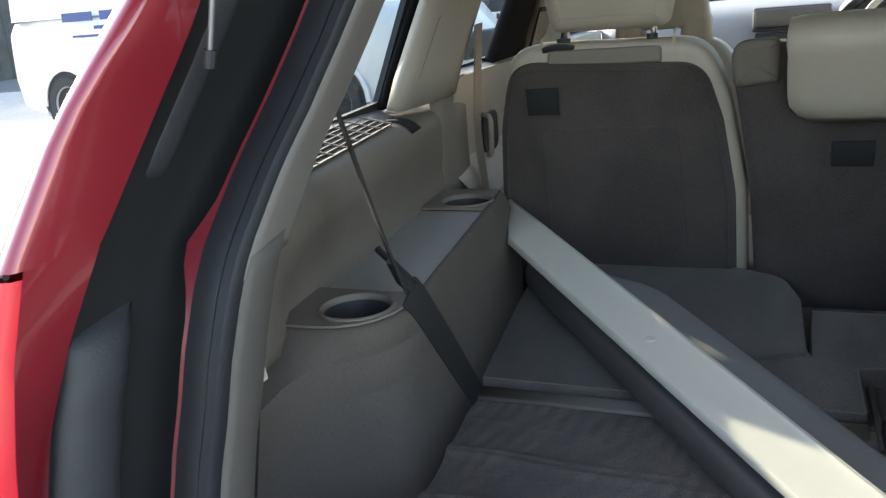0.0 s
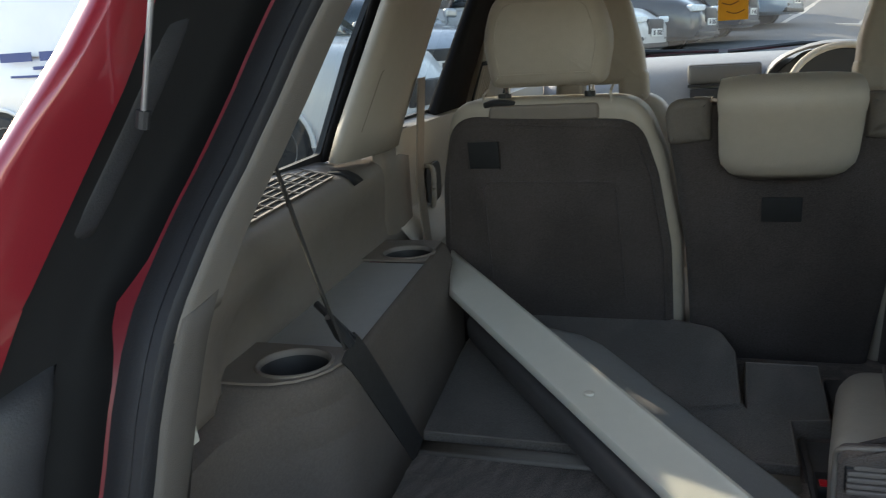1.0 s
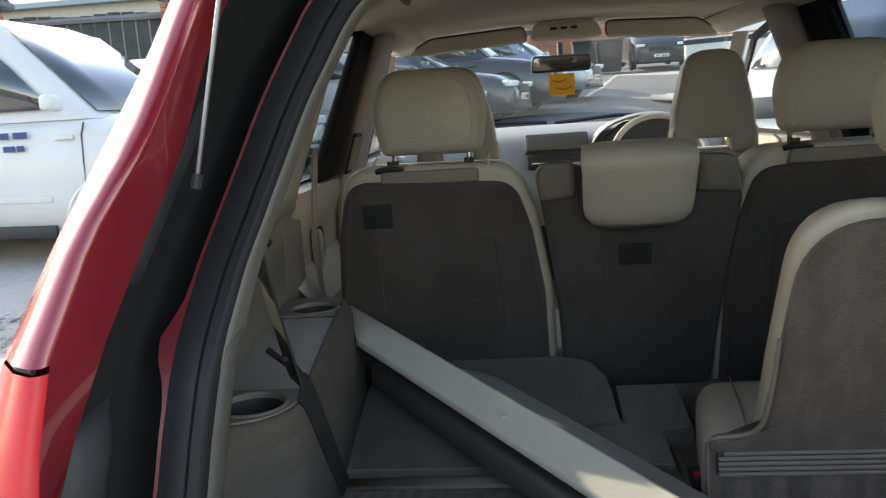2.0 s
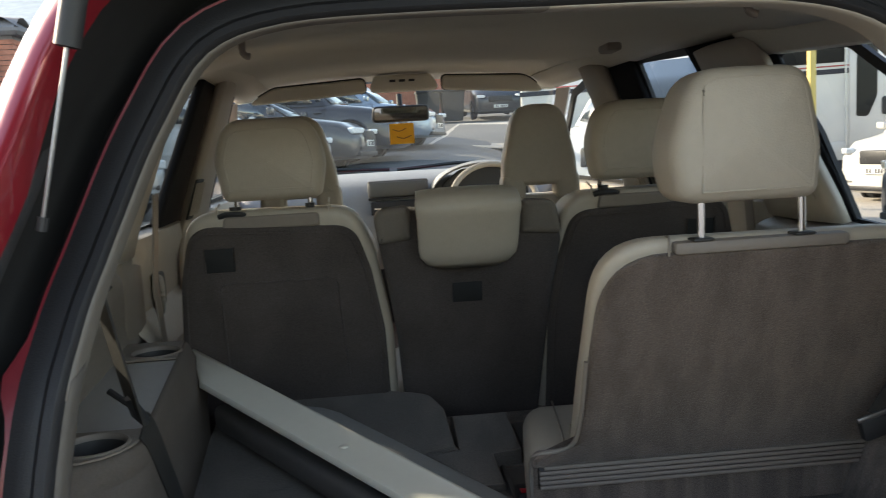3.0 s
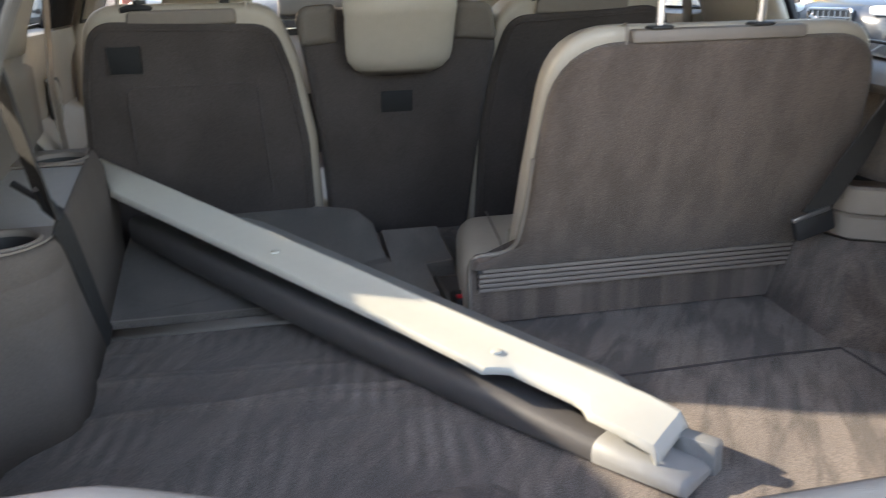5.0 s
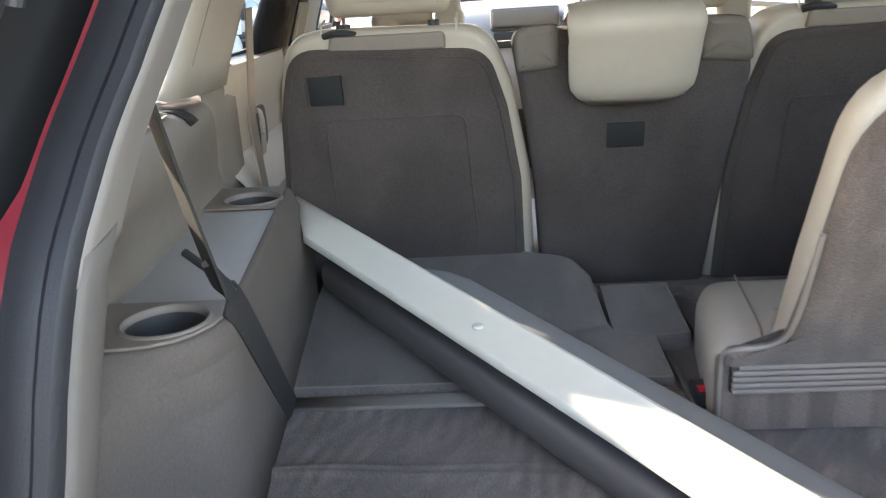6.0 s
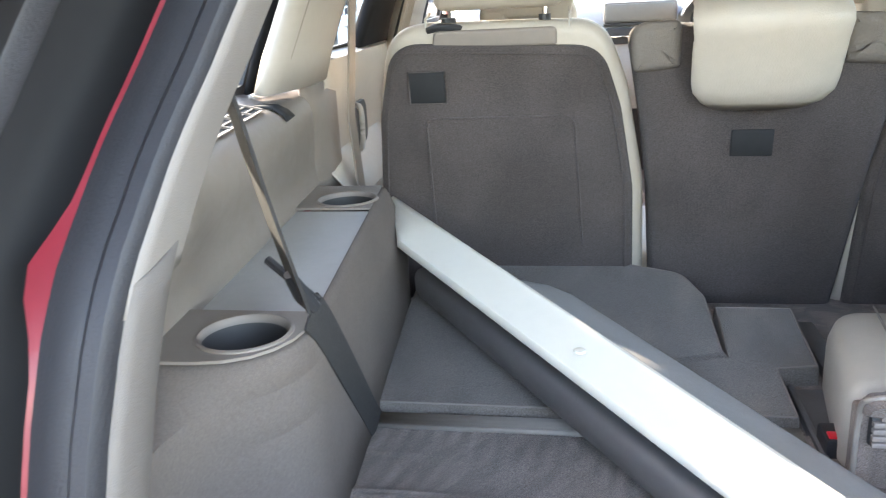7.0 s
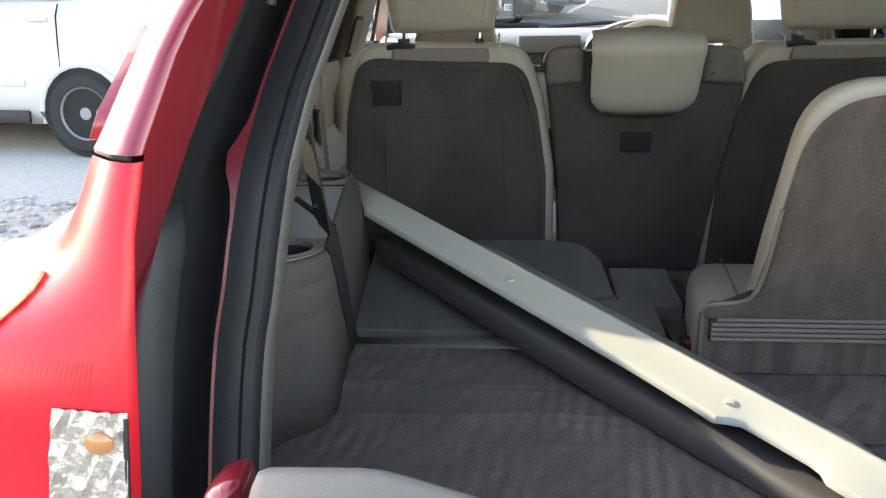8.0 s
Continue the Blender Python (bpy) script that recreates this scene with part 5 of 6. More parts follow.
for k in range(3):
    part("lamp_button", box(-0.105 + 0.036 * k, -0.082 + 0.036 * k, 2.464, 2.472, 1.622, 1.631, 0.002), BLACK, oc)
mir = thing("rear_view_mirror", (-0.058, 2.78, 1.5), "black rear-view mirror below the header", "mirror")
mo2 = rpoly([(-0.178, 1.487, 0.02), (-0.172, 1.553, 0.02), (0.060, 1.553, 0.02), (0.062, 1.487, 0.02)], 5)
part("housing", pillow(mo2, 0.045, 0.008, Matrix.Translation((0, 2.775, 0))), BLACK, mir)
mg = bmesh.new()
mg.faces.new([mg.verts.new((x, 2.7735 - 0.11 * (z - 1.487), z)) for x, z in inset(mo2, -0.009)])
MIRROR = material("mirror_glass", (0.8, 0.82, 0.82), 0.03, metal=1.0, var=0.01)
part("mirror_glass", mg, MIRROR, mir, "mirror glass", smooth=0)
part("stem", tube([(-0.058, 2.80, 1.53), (-0.058, 2.82, 1.60)], 0.012, 8), BLACK, mir)
ORANGE = material("orange_card", (0.72, 0.33, 0.02), 0.7, var=0.08, scale=40)
card = thing("price_card", (-0.055, 2.76, 1.39), "orange paper card hanging below the mirror", "card")
cb = box(-0.108, -0.008, 2.752, 2.754, 1.395, 1.478)
part("paper", cb, ORANGE, card, smooth=0)
PEN = material("brown_ink", (0.22, 0.09, 0.02), 0.8, var=0.05)
for k, (a, b2) in enumerate(((-0.095, -0.04), (-0.08, -0.02))):
    part("writing", ribbon(curve([(a, 2.7510, 1.455 - 0.03 * k), ((a + b2) / 2, 2.7510, 1.447 - 0.03 * k), (b2, 2.7510, 1.458 - 0.03 * k)], 3), 0.004, (0, 0, 1), 0.0004), PEN, card)

# roof hooks and grab handles
for x, y, z in ((-0.397, 0.80, 1.545), (0.347, 0.50, 1.535)):
    part("roof_hook", tube(curve([(x, y, z + 0.03), (x, y - 0.01, z - 0.004), (x + 0.012, y - 0.012, z - 0.012)], 4), 0.006, 8), TRIM, car, "small coat hook")
part("grab_handle", box(0.40, 0.44, 1.36, 1.44, 1.578, 1.600, 0.008), TRIM, car, "folded grab handle")

# ---- outside of the opening: strut, lamp, bumper ----
RIMGREY = material("grey_steel", (0.30, 0.30, 0.31), 0.35, metal=0.8, var=0.05)
for sgn in (-1, 1):
    st = thing("gas_strut", (sgn * 0.52, 0.1, 1.2), "slim gas strut holding the raised tailgate", "gas strut", "tailgate struts")
    a, b2 = Vector((sgn * 0.480, 0.088, 1.317)), Vector((sgn * 0.444, 0.090, 1.465))
    d = (b2 - a)
    part("rod", tube([a, b2], 0.0021, 10), RIMGREY, st, "chrome strut rod")
    part("cylinder", tube([a + d * 0.985, a + d * 0.99, a + d * 2.0], [0.008, 0.0115, 0.0115], 12), BLACK, st, "black strut cylinder")
    part("ball_end", tube([a - d * 0.06, a + d * 0.02], 0.005, 10), BLACK, st)

CLEAR = material("clear_lamp_lens", (0.52, 0.47, 0.43), 0.28, metal=0.6, var=0.3, scale=90, coat=0.5, bump=0.003, bump_scale=140)
# amber marker lens with the sun's glare put into its pale colour
MARKER = material("sunlit_amber_lens", (0.85, 0.62, 0.34), 0.2, var=0.25, scale=60, coat=0.6, bump=0.002, bump_scale=160)
AMBER = material("amber_lens", (0.50, 0.20, 0.07), 0.25, var=0.2, scale=40, coat=1.0)

# raised tailgate above the opening
gate = thing("tailgate", (0, 0.2, 1.55), "raised red tailgate with beige lining and dark window", "tailgate")
GM = Matrix.Translation((0.0, 0.12, 1.60)) @ Matrix.Rotation(radians(-22), 4, "X")
fr = rpoly([(-0.50, -0.02, 0.05), (0.50, -0.02, 0.05), (0.60, -0.45, 0.1), (0.60, -0.80, 0.06), (-0.60, -0.80, 0.06), (-0.60, -0.45, 0.1)], 5)
ho = rpoly([(-0.42, -0.10, 0.05), (0.42, -0.10, 0.05), (0.48, -0.44, 0.05), (-0.48, -0.44, 0.05)], 5)


def plate3(outline, z, hole=None):
    bm = bmesh.new()
    edges = []
    for loop in [outline] + ([hole] if hole else []):
        vs = [bm.verts.new(GM @ Vector((x, y, z))) for x, y in loop]
        edges += [bm.edges.new((vs[i], vs[(i + 1) % len(vs)])) for i in range(len(vs))]
    bmesh.ops.triangle_fill(bm, use_beauty=True, edges=edges)
    return bm


part("gate_lining", plate3(fr, 0.0, ho), BEIGE, gate, "beige plastic gate lining", smooth=0, solid=0.01)
part("gate_skin", plate3(fr, 0.06, ho), RED, gate, "red painted gate skin", smooth=0, solid=0.01)
DARKGLASS = glass("dark_pane", (0.12, 0.13, 0.13))
part("rear_window", plate3(ho, 0.05), DARKGLASS, gate, "dark tinted rear window", smooth=0, solid=0.004)


# lower half of the split tailgate, standing closed behind the load floor
flap = thing("lower_tailgate", (0, -0.2, 0.62), "closed lower half of the split tailgate, red outside and beige inside", "tailgate")
FX = [-0.450, -0.447, -0.44, -0.41, -0.38, -0.365, -0.345, -0.315, -0.29, -0.25, -0.2, -0.1, 0.0, 0.1, 0.2, 0.28, 0.318, 0.326, 0.334, 0.342, 0.36, 0.40, 0.44, 0.45]


def flap_top(x):
    return float(np.interp(x, (-0.45, -0.447, -0.44, -0.38, -0.365, -0.345, -0.29, -0.2, 0.0, 0.2, 0.318, 0.326, 0.342, 0.36, 0.44, 0.45), (0.992, 0.999, 1.002, 1.003, 1.002, 0.997, 0.980, 0.945, 0.922, 0.925, 0.928, 0.935, 0.985, 0.992, 0.99, 0.98)))


part("gate_lining", sheet([[(x, y, z if dz is None else flap_top(x) + dz) for x in FX] for y, z, dz in ((-0.128, 0.70, None), (-0.128, 0.80, None), (-0.130, 0, -0.02), (-0.134, 0, -0.004), (-0.142, 0, 0.0), (-0.150, 0, -0.001), (-0.158, 0, -0.006), (-0.19, 0, -0.008), (-0.215, 0, -0.012), (-0.222, 0, -0.018))]), SILL, flap, "pale beige plastic lining", smooth=50, solid=0.003)
part("gate_skin", sheet([[(x * (1 + 0.18 * w), y + 0.05 * abs(x / 0.45) ** 3, z if dz is None else flap_top(x) + dz) for x in FX] for y, z, dz, w in ((-0.224, 0, -0.016, 0), (-0.236, 0, -0.022, 0.02), (-0.252, 0, -0.06, 0.1), (-0.262, 0.85, None, 0.18), (-0.262, 0.72, None, 0.18), (-0.250, 0.63, None, 0.18), (-0.20, 0.62, None, 0.1))]), RED, flap, "red painted lower gate skin", smooth=50, solid=0.003)
part("plate_panel", box(-0.27, 0.27, -0.272, -0.262, 0.68, 0.80, 0.004), BLACK, flap, "dark plate recess")

# ---- tail lamps: tall, flaring outwards towards the bumper ----
for sgn in (-1, 1):
    shift = 0.03 if sgn > 0 else 0.0

    def at(x, y, z):
        return (sgn * (x + shift), y, z)

    zs = [0.60 + (SEAM - 0.603) * k / 44 for k in range(45)]
    part("pillar_return", sheet([[at(x, y, z) for x, y in corner_row(z)[:3]] for z in zs + [SEAM + 0.004]]), RED, car, "red painted return beside the gutter")
    lamp = part("tail_lamp", sheet([[at(x, y, z) for x, y in corner_row(z)[2:]] for z in zs]), LENS, car, "tall glossy red tail lamp", smooth=60)
    part("lamp_seam", tube([at(x - 0.001, y + 0.003, SEAM - 0.0005) for x, y in corner_row(SEAM)[4:8]], 0.0022, 6), DARK, lamp, "dark seam")

    def lens_point(z, f, out):
        """A point on the lamp: f from its inner corner (0) to its outermost bend (1)."""
        p = corner_row(z)[3:8]
        x = p[0][0] + (p[-1][0] - p[0][0]) * f
        return at(x, float(np.interp(x, [q[0] for q in p], [q[1] for q in p])) - out, z)

    facets = random.Random(7)
    lens = part("clear_lens", sheet([[lens_point(1.014 - 0.27 * k / 22, 0.004 + 0.206 * j / 11, 0.001 + 0.006 * facets.random()) for j in range(12)] for k in range(23)]), CLEAR, lamp, "clear faceted reversing and indicator lens", smooth=0, solid=0.002)
    part("lens_edge", tube([lens_point(1.010 - 0.26 * k / 6, 0.008, 0.004) for k in range(7)], 0.0022, 6), BLACK, lamp, "dark lens edge")
    for z, f in ((0.990, 0.075), (0.932, 0.070)):
        c = Vector(lens_point(z, f, 0.002))
        part("bulb", lathe([(0.010, 0.0), (0.009, 0.004), (0.006, 0.006), (0.001, 0.007)], 16, Matrix.Translation(c) @ Matrix.Scale(1.25, 4, (1, 0, 0)) @ Matrix.Rotation(radians(90), 4, "X")), AMBER, lens, "amber bulb behind the lens")
    for k in range(24):
        f = 0.12 + 0.016 * k
        part("lens_rib", tube([lens_point(1.050 - 0.012 * f, f, -0.0003), lens_point(1.022 - 0.03 * f, f, -0.0003)], 0.0007, 4), LENS, lamp)
    part("side_marker", sheet([[lens_point(1.036 + 0.070 * k / 6, 0.56 + 0.030 * k + (0.44 - 0.030 * k) * j / 5, 0.003) for j in range(6)] for k in range(7)]), MARKER, lamp, "amber side marker, coloured as if sunlit", solid=0.003)
    # bumper end and hinge of the lower flap
    rows = []
    for z, o in ((0.35, 0.0), (0.45, 0.03), (0.56, 0.035), (0.61, 0.03), (0.625, 0.0)):
        rows.append([(sgn * x, y - o, z) for x, y in ((0.0, -0.10), (0.35, -0.085), (0.62, -0.03), (0.78, 0.03), (0.88, 0.14), (0.91, 0.40))])
    part("bumper", sheet(rows), RED, car, "red painted bumper", solid=0.004)
    part("flap_hinge", pillow(rpoly([(sgn * 0.505, 0.80, 0.02), (sgn * 0.490, 0.985, 0.03), (sgn * 0.460, 0.996, 0.02), (sgn * 0.454, 0.80, 0.02)], 4), 0.05, 0.014, Matrix.Translation((0.02 if sgn > 0 else 0, -0.150, 0))), RED, car, "red painted hinge cover")

# glint on the lower trim, added as a pale chip
part("trim_glint", loft([[(-0.540, 0.165, 1.050), (-0.556, 0.170, 1.030), (-0.538, 0.166, 1.028)], [(-0.540, 0.175, 1.050), (-0.556, 0.180, 1.030), (-0.538, 0.176, 1.028)]]), PANEL, car, "glint on the trim, as a small pale chip", smooth=0)

# cabin floor and second-row cushions, behind the backrests
part("cabin_floor", box(-0.80, 0.72, 1.28, 3.7, 0.40, 0.46), CARPET, car, "carpeted cabin floor")
for s, x0, x1 in ((seat_l, -0.62, -0.20), (seat_m, -0.19, 0.19), (seat_r, 0.20, 0.62)):
    part("cushion", box(x0, x1, 1.30, 1.72, 0.62, 0.80, 0.04, 3), LEATHER, s, "beige leather cushion")
for x0, x1 in ((-0.87, -0.80), (0.72, 0.80)):
    part("door_sill", box(x0, x1, 1.20, 3.68, 0.38, 0.60), CARPET, car, "carpeted door sill")
part("firewall", box(-0.85, 0.70, 3.68, 3.74, 0.30, 1.24), BLACK, car, "black bulkhead")

# ---- the yard ----
def ground_z(x, y):
    """The yard climbs ahead of the car and lies lower and flatter on the driver's side."""
    k = ease((x - 1.5) / 4) * (1 - ease((y - 16) / 8))
    return 0.08 * (min(max(y, -30), 60) - 0.5) * (1 - 0.75 * k) - 0.12 * k - 0.10 * ease((-x - 1.3) / 1.2) * (1 - ease((y - 7) / 3))


XS = [-400, -120, -60, -30, -20, -14, -10, -7, -5, -3, -2.5, -2.2, -1.9, -1.6, -1.3, -1, 0, 1, 1.5, 2, 2.5, 3, 3.5, 4, 4.5, 5, 5.5, 6, 7, 8, 10, 14, 20, 30, 60, 120, 400]
YS = [-400, -100, -30, -15, -8, -4, -2, 0, 2, 4, 6, 8, 10, 12, 15, 18, 22, 26, 30, 36, 44, 52, 60, 120, 400]
single("ground", sheet([[(x, y, ground_z(x, y)) for x in XS] for y in YS]), ASPHALT, "grey tarmac yard, worn and patched", "ground", kind="structure")
CONCRETE = material("pale_concrete", (0.46, 0.42, 0.37), 0.9, var=0.2, scale=20, bump=0.006, bump_scale=60, big=0.8)


def patch(name, pts, mat, label, h=0.012):
    """A slab laid on the yard, from its outline in x and y."""
    bm = bmesh.new()
    c = (sum(p[0] for p in pts) / len(pts), sum(p[1] for p in pts) / len(pts))
    rings = [[(c[0] + (x - c[0]) * k, c[1] + (y - c[1]) * k, ground_z(c[0] + (x - c[0]) * k, c[1] + (y - c[1]) * k) + (h if k < 1 else -0.02)) for x, y in pts] for k in (1.0, 0.995, 0.7, 0.4, 0.02)]
    return single(name, loft(rings), mat, label, "pavement", kind="structure")


patch("pavement_1", [(1.2, 19.5), (14, 17.5), (16, 27), (3.0, 29)], CONCRETE, "pale worn concrete apron across the yard")
patch("pavement_2", [(-14, 0.2), (-1.7, 1.2), (-1.3, 9.5), (-14, 8.5)], CONCRETE, "pale dusty concrete strip beside the car")
patch("pavement_3", [(3.6, 6.0), (14, 5.0), (16, 15), (4.6, 14.5)], CONCRETE, "pale concrete under the parked vans")

WHITE = material("white_paint", (0.60, 0.59, 0.57), 0.4, var=0.03, coat=0.4, scale=3)
SILVER = material("silver_paint", (0.50, 0.52, 0.54), 0.3, metal=0.5, var=0.04, coat=1.0, scale=400)
NAVY = material("dark_blue_paint", (0.014, 0.020, 0.032), 0.3, metal=0.1, var=0.06, coat=0.6, scale=400)
GREY = material("grey_paint", (0.045, 0.05, 0.058), 0.3, metal=0.2, var=0.06, coat=0.6, scale=400)
ICE = material("ice_blue_paint", (0.26, 0.34, 0.43), 0.28, metal=0.4, var=0.05, coat=1.0, scale=400)
CARGLASS = material("car_window_glass", (0.03, 0.04, 0.045), 0.04, var=0.1, coat=1.0, spec=1.0)
SMOKED = material("smoked_acrylic", (0.010, 0.011, 0.012), 0.25, var=0.2, spec=0.25)
TYRE = material("tyre_rubber", (0.025, 0.025, 0.026), 0.85, var=0.2, scale=60)
RIM = material("alloy_rim", (0.27, 0.27, 0.28), 0.5, metal=0.3, var=0.10, scale=20)
LAMP = material("headlamp_lens", (0.70, 0.73, 0.75), 0.08, var=0.3, scale=30, coat=1.0)
PLATE = material("plate_white", (0.75, 0.75, 0.72), 0.5, var=0.03)
INK = material("dark_ink", (0.02, 0.02, 0.03), 0.6, var=0.05)
BLUEINK = material("blue_ink", (0.03, 0.05, 0.16), 0.6, var=0.05)


def mirrored(half):
    """A closed section from a half outline of (x, z) that starts and ends on the middle line."""
    return half + [(-x, z) for x, z in half[-2:0:-1]]


def road_wheel(v, x, y, r, w, z0=0.0):
    sx = 1 if x > 0 else -1
    m = Matrix.Translation((x, y, r + z0)) @ Matrix.Rotation(radians(90 * sx), 4, "Y")
    tyre = part("wheel", lathe([(r * 0.62, -w / 2), (r * 0.9, -w / 2), (r * 0.98, -w * 0.36), (r, -w * 0.2), (r, w * 0.2), (r * 0.98, w * 0.36), (r * 0.9, w / 2), (r * 0.66, w / 2), (r * 0.62, w * 0.2)], 28, m), TYRE, v, "black tyre")
    part("rim", lathe([(r * 0.66, w * 0.30), (r * 0.65, w * 0.47), (r * 0.61, w * 0.42), (r * 0.57, w * 0.20), (r * 0.40, w * 0.16), (r * 0.30, w * 0.30), (r * 0.16, w * 0.32), (r * 0.15, w * 0.40), (0.01, w * 0.41)], 28, m), RIM, tyre, "alloy rim")
    for k in range(5):
        a = 2 * math.pi * k / 5
        part("spoke", loft([[m @ Matrix.Rotation(a, 4, "Z") @ Vector((rad, s * wd, h)) for s, h in ((-1, w * 0.36), (1, w * 0.36), (1, w * 0.22), (-1, w * 0.22))] for rad, wd in ((0.03, 0.028), (r * 0.60, 0.034))]), RIM, tyre)


def vehicle(name, label, m, paint, L=4.5, W=1.82, H=1.48, hood=0.88, belt=0.95, cowl=1.25, rake=0.75, tail=0.9, rad=0.33, lip=0.62, panel_rear=False, grille=0.5, category="car", chrome=False, tall=0.22, plate=0.42):
    """A parked vehicle: nose at the origin pointing to +y, wheels on z = 0."""
    v = thing(name, (0, 0, 0), label, category, "parked vehicles")
    hw = W / 2
    rings = []
    for y, f, zb, zt in ((0.0, 0.66, 0.34, lip - 0.08), (-0.03, 0.80, 0.26, lip), (-0.14, 0.92, 0.21, lip + 0.07), (-0.35, 0.98, 0.20, hood - 0.06), (-0.7, 1.0, 0.20, hood), (-cowl, 1.0, 0.20, belt + 0.01),
                         (-L * 0.5, 1.0, 0.20, belt + 0.02), (-L + 0.6, 1.0, 0.20, belt + 0.03), (-L + 0.15, 0.97, 0.24, belt), (-L + 0.02, 0.88, 0.32, belt - 0.12)):
        w = hw * f
        d = zt - zb
        rings.append([(x, y, z) for x, z in mirrored([(0, zb), (0.82 * w, zb), (0.97 * w, zb + 0.10 * d), (w, zb + 0.35 * d), (0.99 * w, zb + 0.62 * d), (0.975 * w, zb + 0.84 * d), (0.90 * w, zb + 0.96 * d), (0.6 * w, zt + 0.012), (0, zt + 0.025)])])
    body = part("body", loft(rings), paint, v, "glossy painted body", smooth=50)
    y0, y1 = -cowl + 0.05, -L + 0.12
    t0, t1 = -cowl - rake, -L + tail
    cab = []
    for u, f in ((0.0, 0.94), (0.35, 0.89), (0.7, 0.82), (0.9, 0.77), (1.0, 0.66)):
        z = belt - 0.02 + (H - belt + 0.02) * (u if u < 1 else 1)
        z = z if u < 1 else H
        w = hw * f
        a, b = y0 + (t0 - y0) * u, y1 + (t1 - y1) * u
        if u == 1.0:
            a, b = a - 0.10, b + 0.10
        cab.append([(x, y, z) for x, y in rpoly([(-w, b, 0.12), (w, b, 0.12), (w * 0.96, a, 0.16), (-w * 0.96, a, 0.16)], 4)])
    part("cabin", loft(cab), paint, v, "painted roof and pillars", smooth=50)

    def side_point(y_u, u, sx, out=0.006):
        z = belt - 0.02 + (H - belt + 0.02) * u
        w = hw * (0.94 - 0.17 / 0.9 * u) + out
        a, b = y0 + (t0 - y0) * u, y1 + (t1 - y1) * u
        return Vector((sx * w, a + (b - a) * y_u, z))

    for sx in (-1, 1):
        for a0, a1 in (((0.10, 0.40), (0.43, 0.68), (0.71, 0.92)) if not panel_rear else ((0.07, 0.30),)):
            bm = sheet([[side_point(a, u, sx) for a in (a0 + (0.02 if u > 0.5 else 0), (a0 + a1) / 2, a1)] for u in (0.10, 0.5, 0.86)])
            part("side_window", bm, CARGLASS, v, "dark side window", solid=0.004)
        mm = Matrix.Translation((sx * (hw + 0.10), y0 - 0.28, belt + 0.10))
        part("door_mirror", pillow(rpoly([(-0.09, -0.06, 0.03), (-0.09, 0.06, 0.04), (0.09, 0.07, 0.04), (0.09, -0.05, 0.03)], 3), 0.09, 0.03, mm), paint, v, "door mirror")
    for sx in (-1, 1):
        zt2, zb2 = belt + 0.02, 0.20
        for ys in ((-cowl - 0.10, -cowl - 1.15, -L + 1.30) if not panel_rear else (-cowl - 0.05, -cowl - 1.20)):
            part("door_seam", tube([(sx * (w3 * hw + 0.001), ys, zb2 + u * (zt2 - zb2)) for u, w3 in ((0.12, 0.972), (0.35, 1.0), (0.62, 0.99), (0.84, 0.975), (0.93, 0.93))], 0.006, 5), DARK, v, "dark door seam")
            part("door_handle", box(sx * hw * 0.985 - 0.015, sx * hw * 0.985 + 0.022, ys - 0.22, ys - 0.06, belt - 0.17, belt - 0.135, 0.01), paint, v, "door handle")
        part("sill_trim", box(sx * hw - 0.03, sx * hw + 0.004, -L + 1.35, -1.35, 0.22, 0.32, 0.012), BLACK, v, "black sill trim")
        part("side_moulding", box(sx * hw - 0.02, sx * hw + 0.010, -L + 1.35, -1.35, 0.50, 0.55, 0.008), paint, v, "side moulding")
    w0, w1 = hw * 0.80, hw * 0.64
    part("windscreen", sheet([[(x * (w0 + (w1 - w0) * u), y0 + (t0 - y0) * (0.06 + 0.82 * u) + 0.012 + 0.03 * (1 - x * x), belt - 0.02 + (H - belt + 0.02) * (0.06 + 0.82 * u) + 0.008) for x in (-1, -0.5, 0, 0.5, 1)] for u in (0, 0.5, 1)]), CARGLASS, v, "raked windscreen", solid=0.004)
    for sx in (-1, 1):
        for y in (-0.88, -L + 0.9):
            part("wheel_arch", tube([(sx * (hw - 0.06), y, rad + 0.01), (sx * (hw + 0.004), y, rad + 0.01)], rad * 1.10, 28), DARK, v, "dark wheel arch")
            lip_pts = [(sx * (hw + 0.004), y + rad * 1.14 * math.cos(a), rad + 0.01 + rad * 1.14 * math.sin(a)) for a in [math.pi * (k / 14 * 1.16 - 0.08) for k in range(15)]]
            part("arch_lip", tube(lip_pts, 0.022, 6), paint, v, "painted arch lip")
            road_wheel(v, sx * (hw - 0.08), y, rad, 0.21)
        hl = pillow(rpoly([(-0.17, lip - 0.01, 0.03), (-0.19, lip + 0.10, 0.05), (0.12, lip + 0.09, 0.04), (0.10, lip + 0.0, 0.03)] if sx > 0 else [(-0.10, lip + 0.0, 0.03), (-0.12, lip + 0.09, 0.04), (0.19, lip + 0.10, 0.05), (0.17, lip - 0.01, 0.03)], 4), 0.14, 0.02,
                    Matrix.Translation((sx * hw * 0.70, -0.06, 0)) @ Matrix.Rotation(radians(-28 * sx), 4, "Z") @ Matrix.Rotation(radians(180), 4, "Z") @ Matrix.Translation((0, -0.06, 0)))
        lamp = part("headlamp", hl, LAMP, v, "clear headlamp")
        part("fog_lamp", box(sx * hw * 0.62 - 0.10, sx * hw * 0.62 + 0.10, -0.07, 0.0, 0.36, 0.43, 0.02), BLACK, v, "dark fog lamp recess")
    gr = part("grille", box(-grille * 0.72, grille * 0.72, -0.05, 0.020, lip + 0.05 - tall, lip + 0.05, 0.03), BLACK, v, "dark grille")
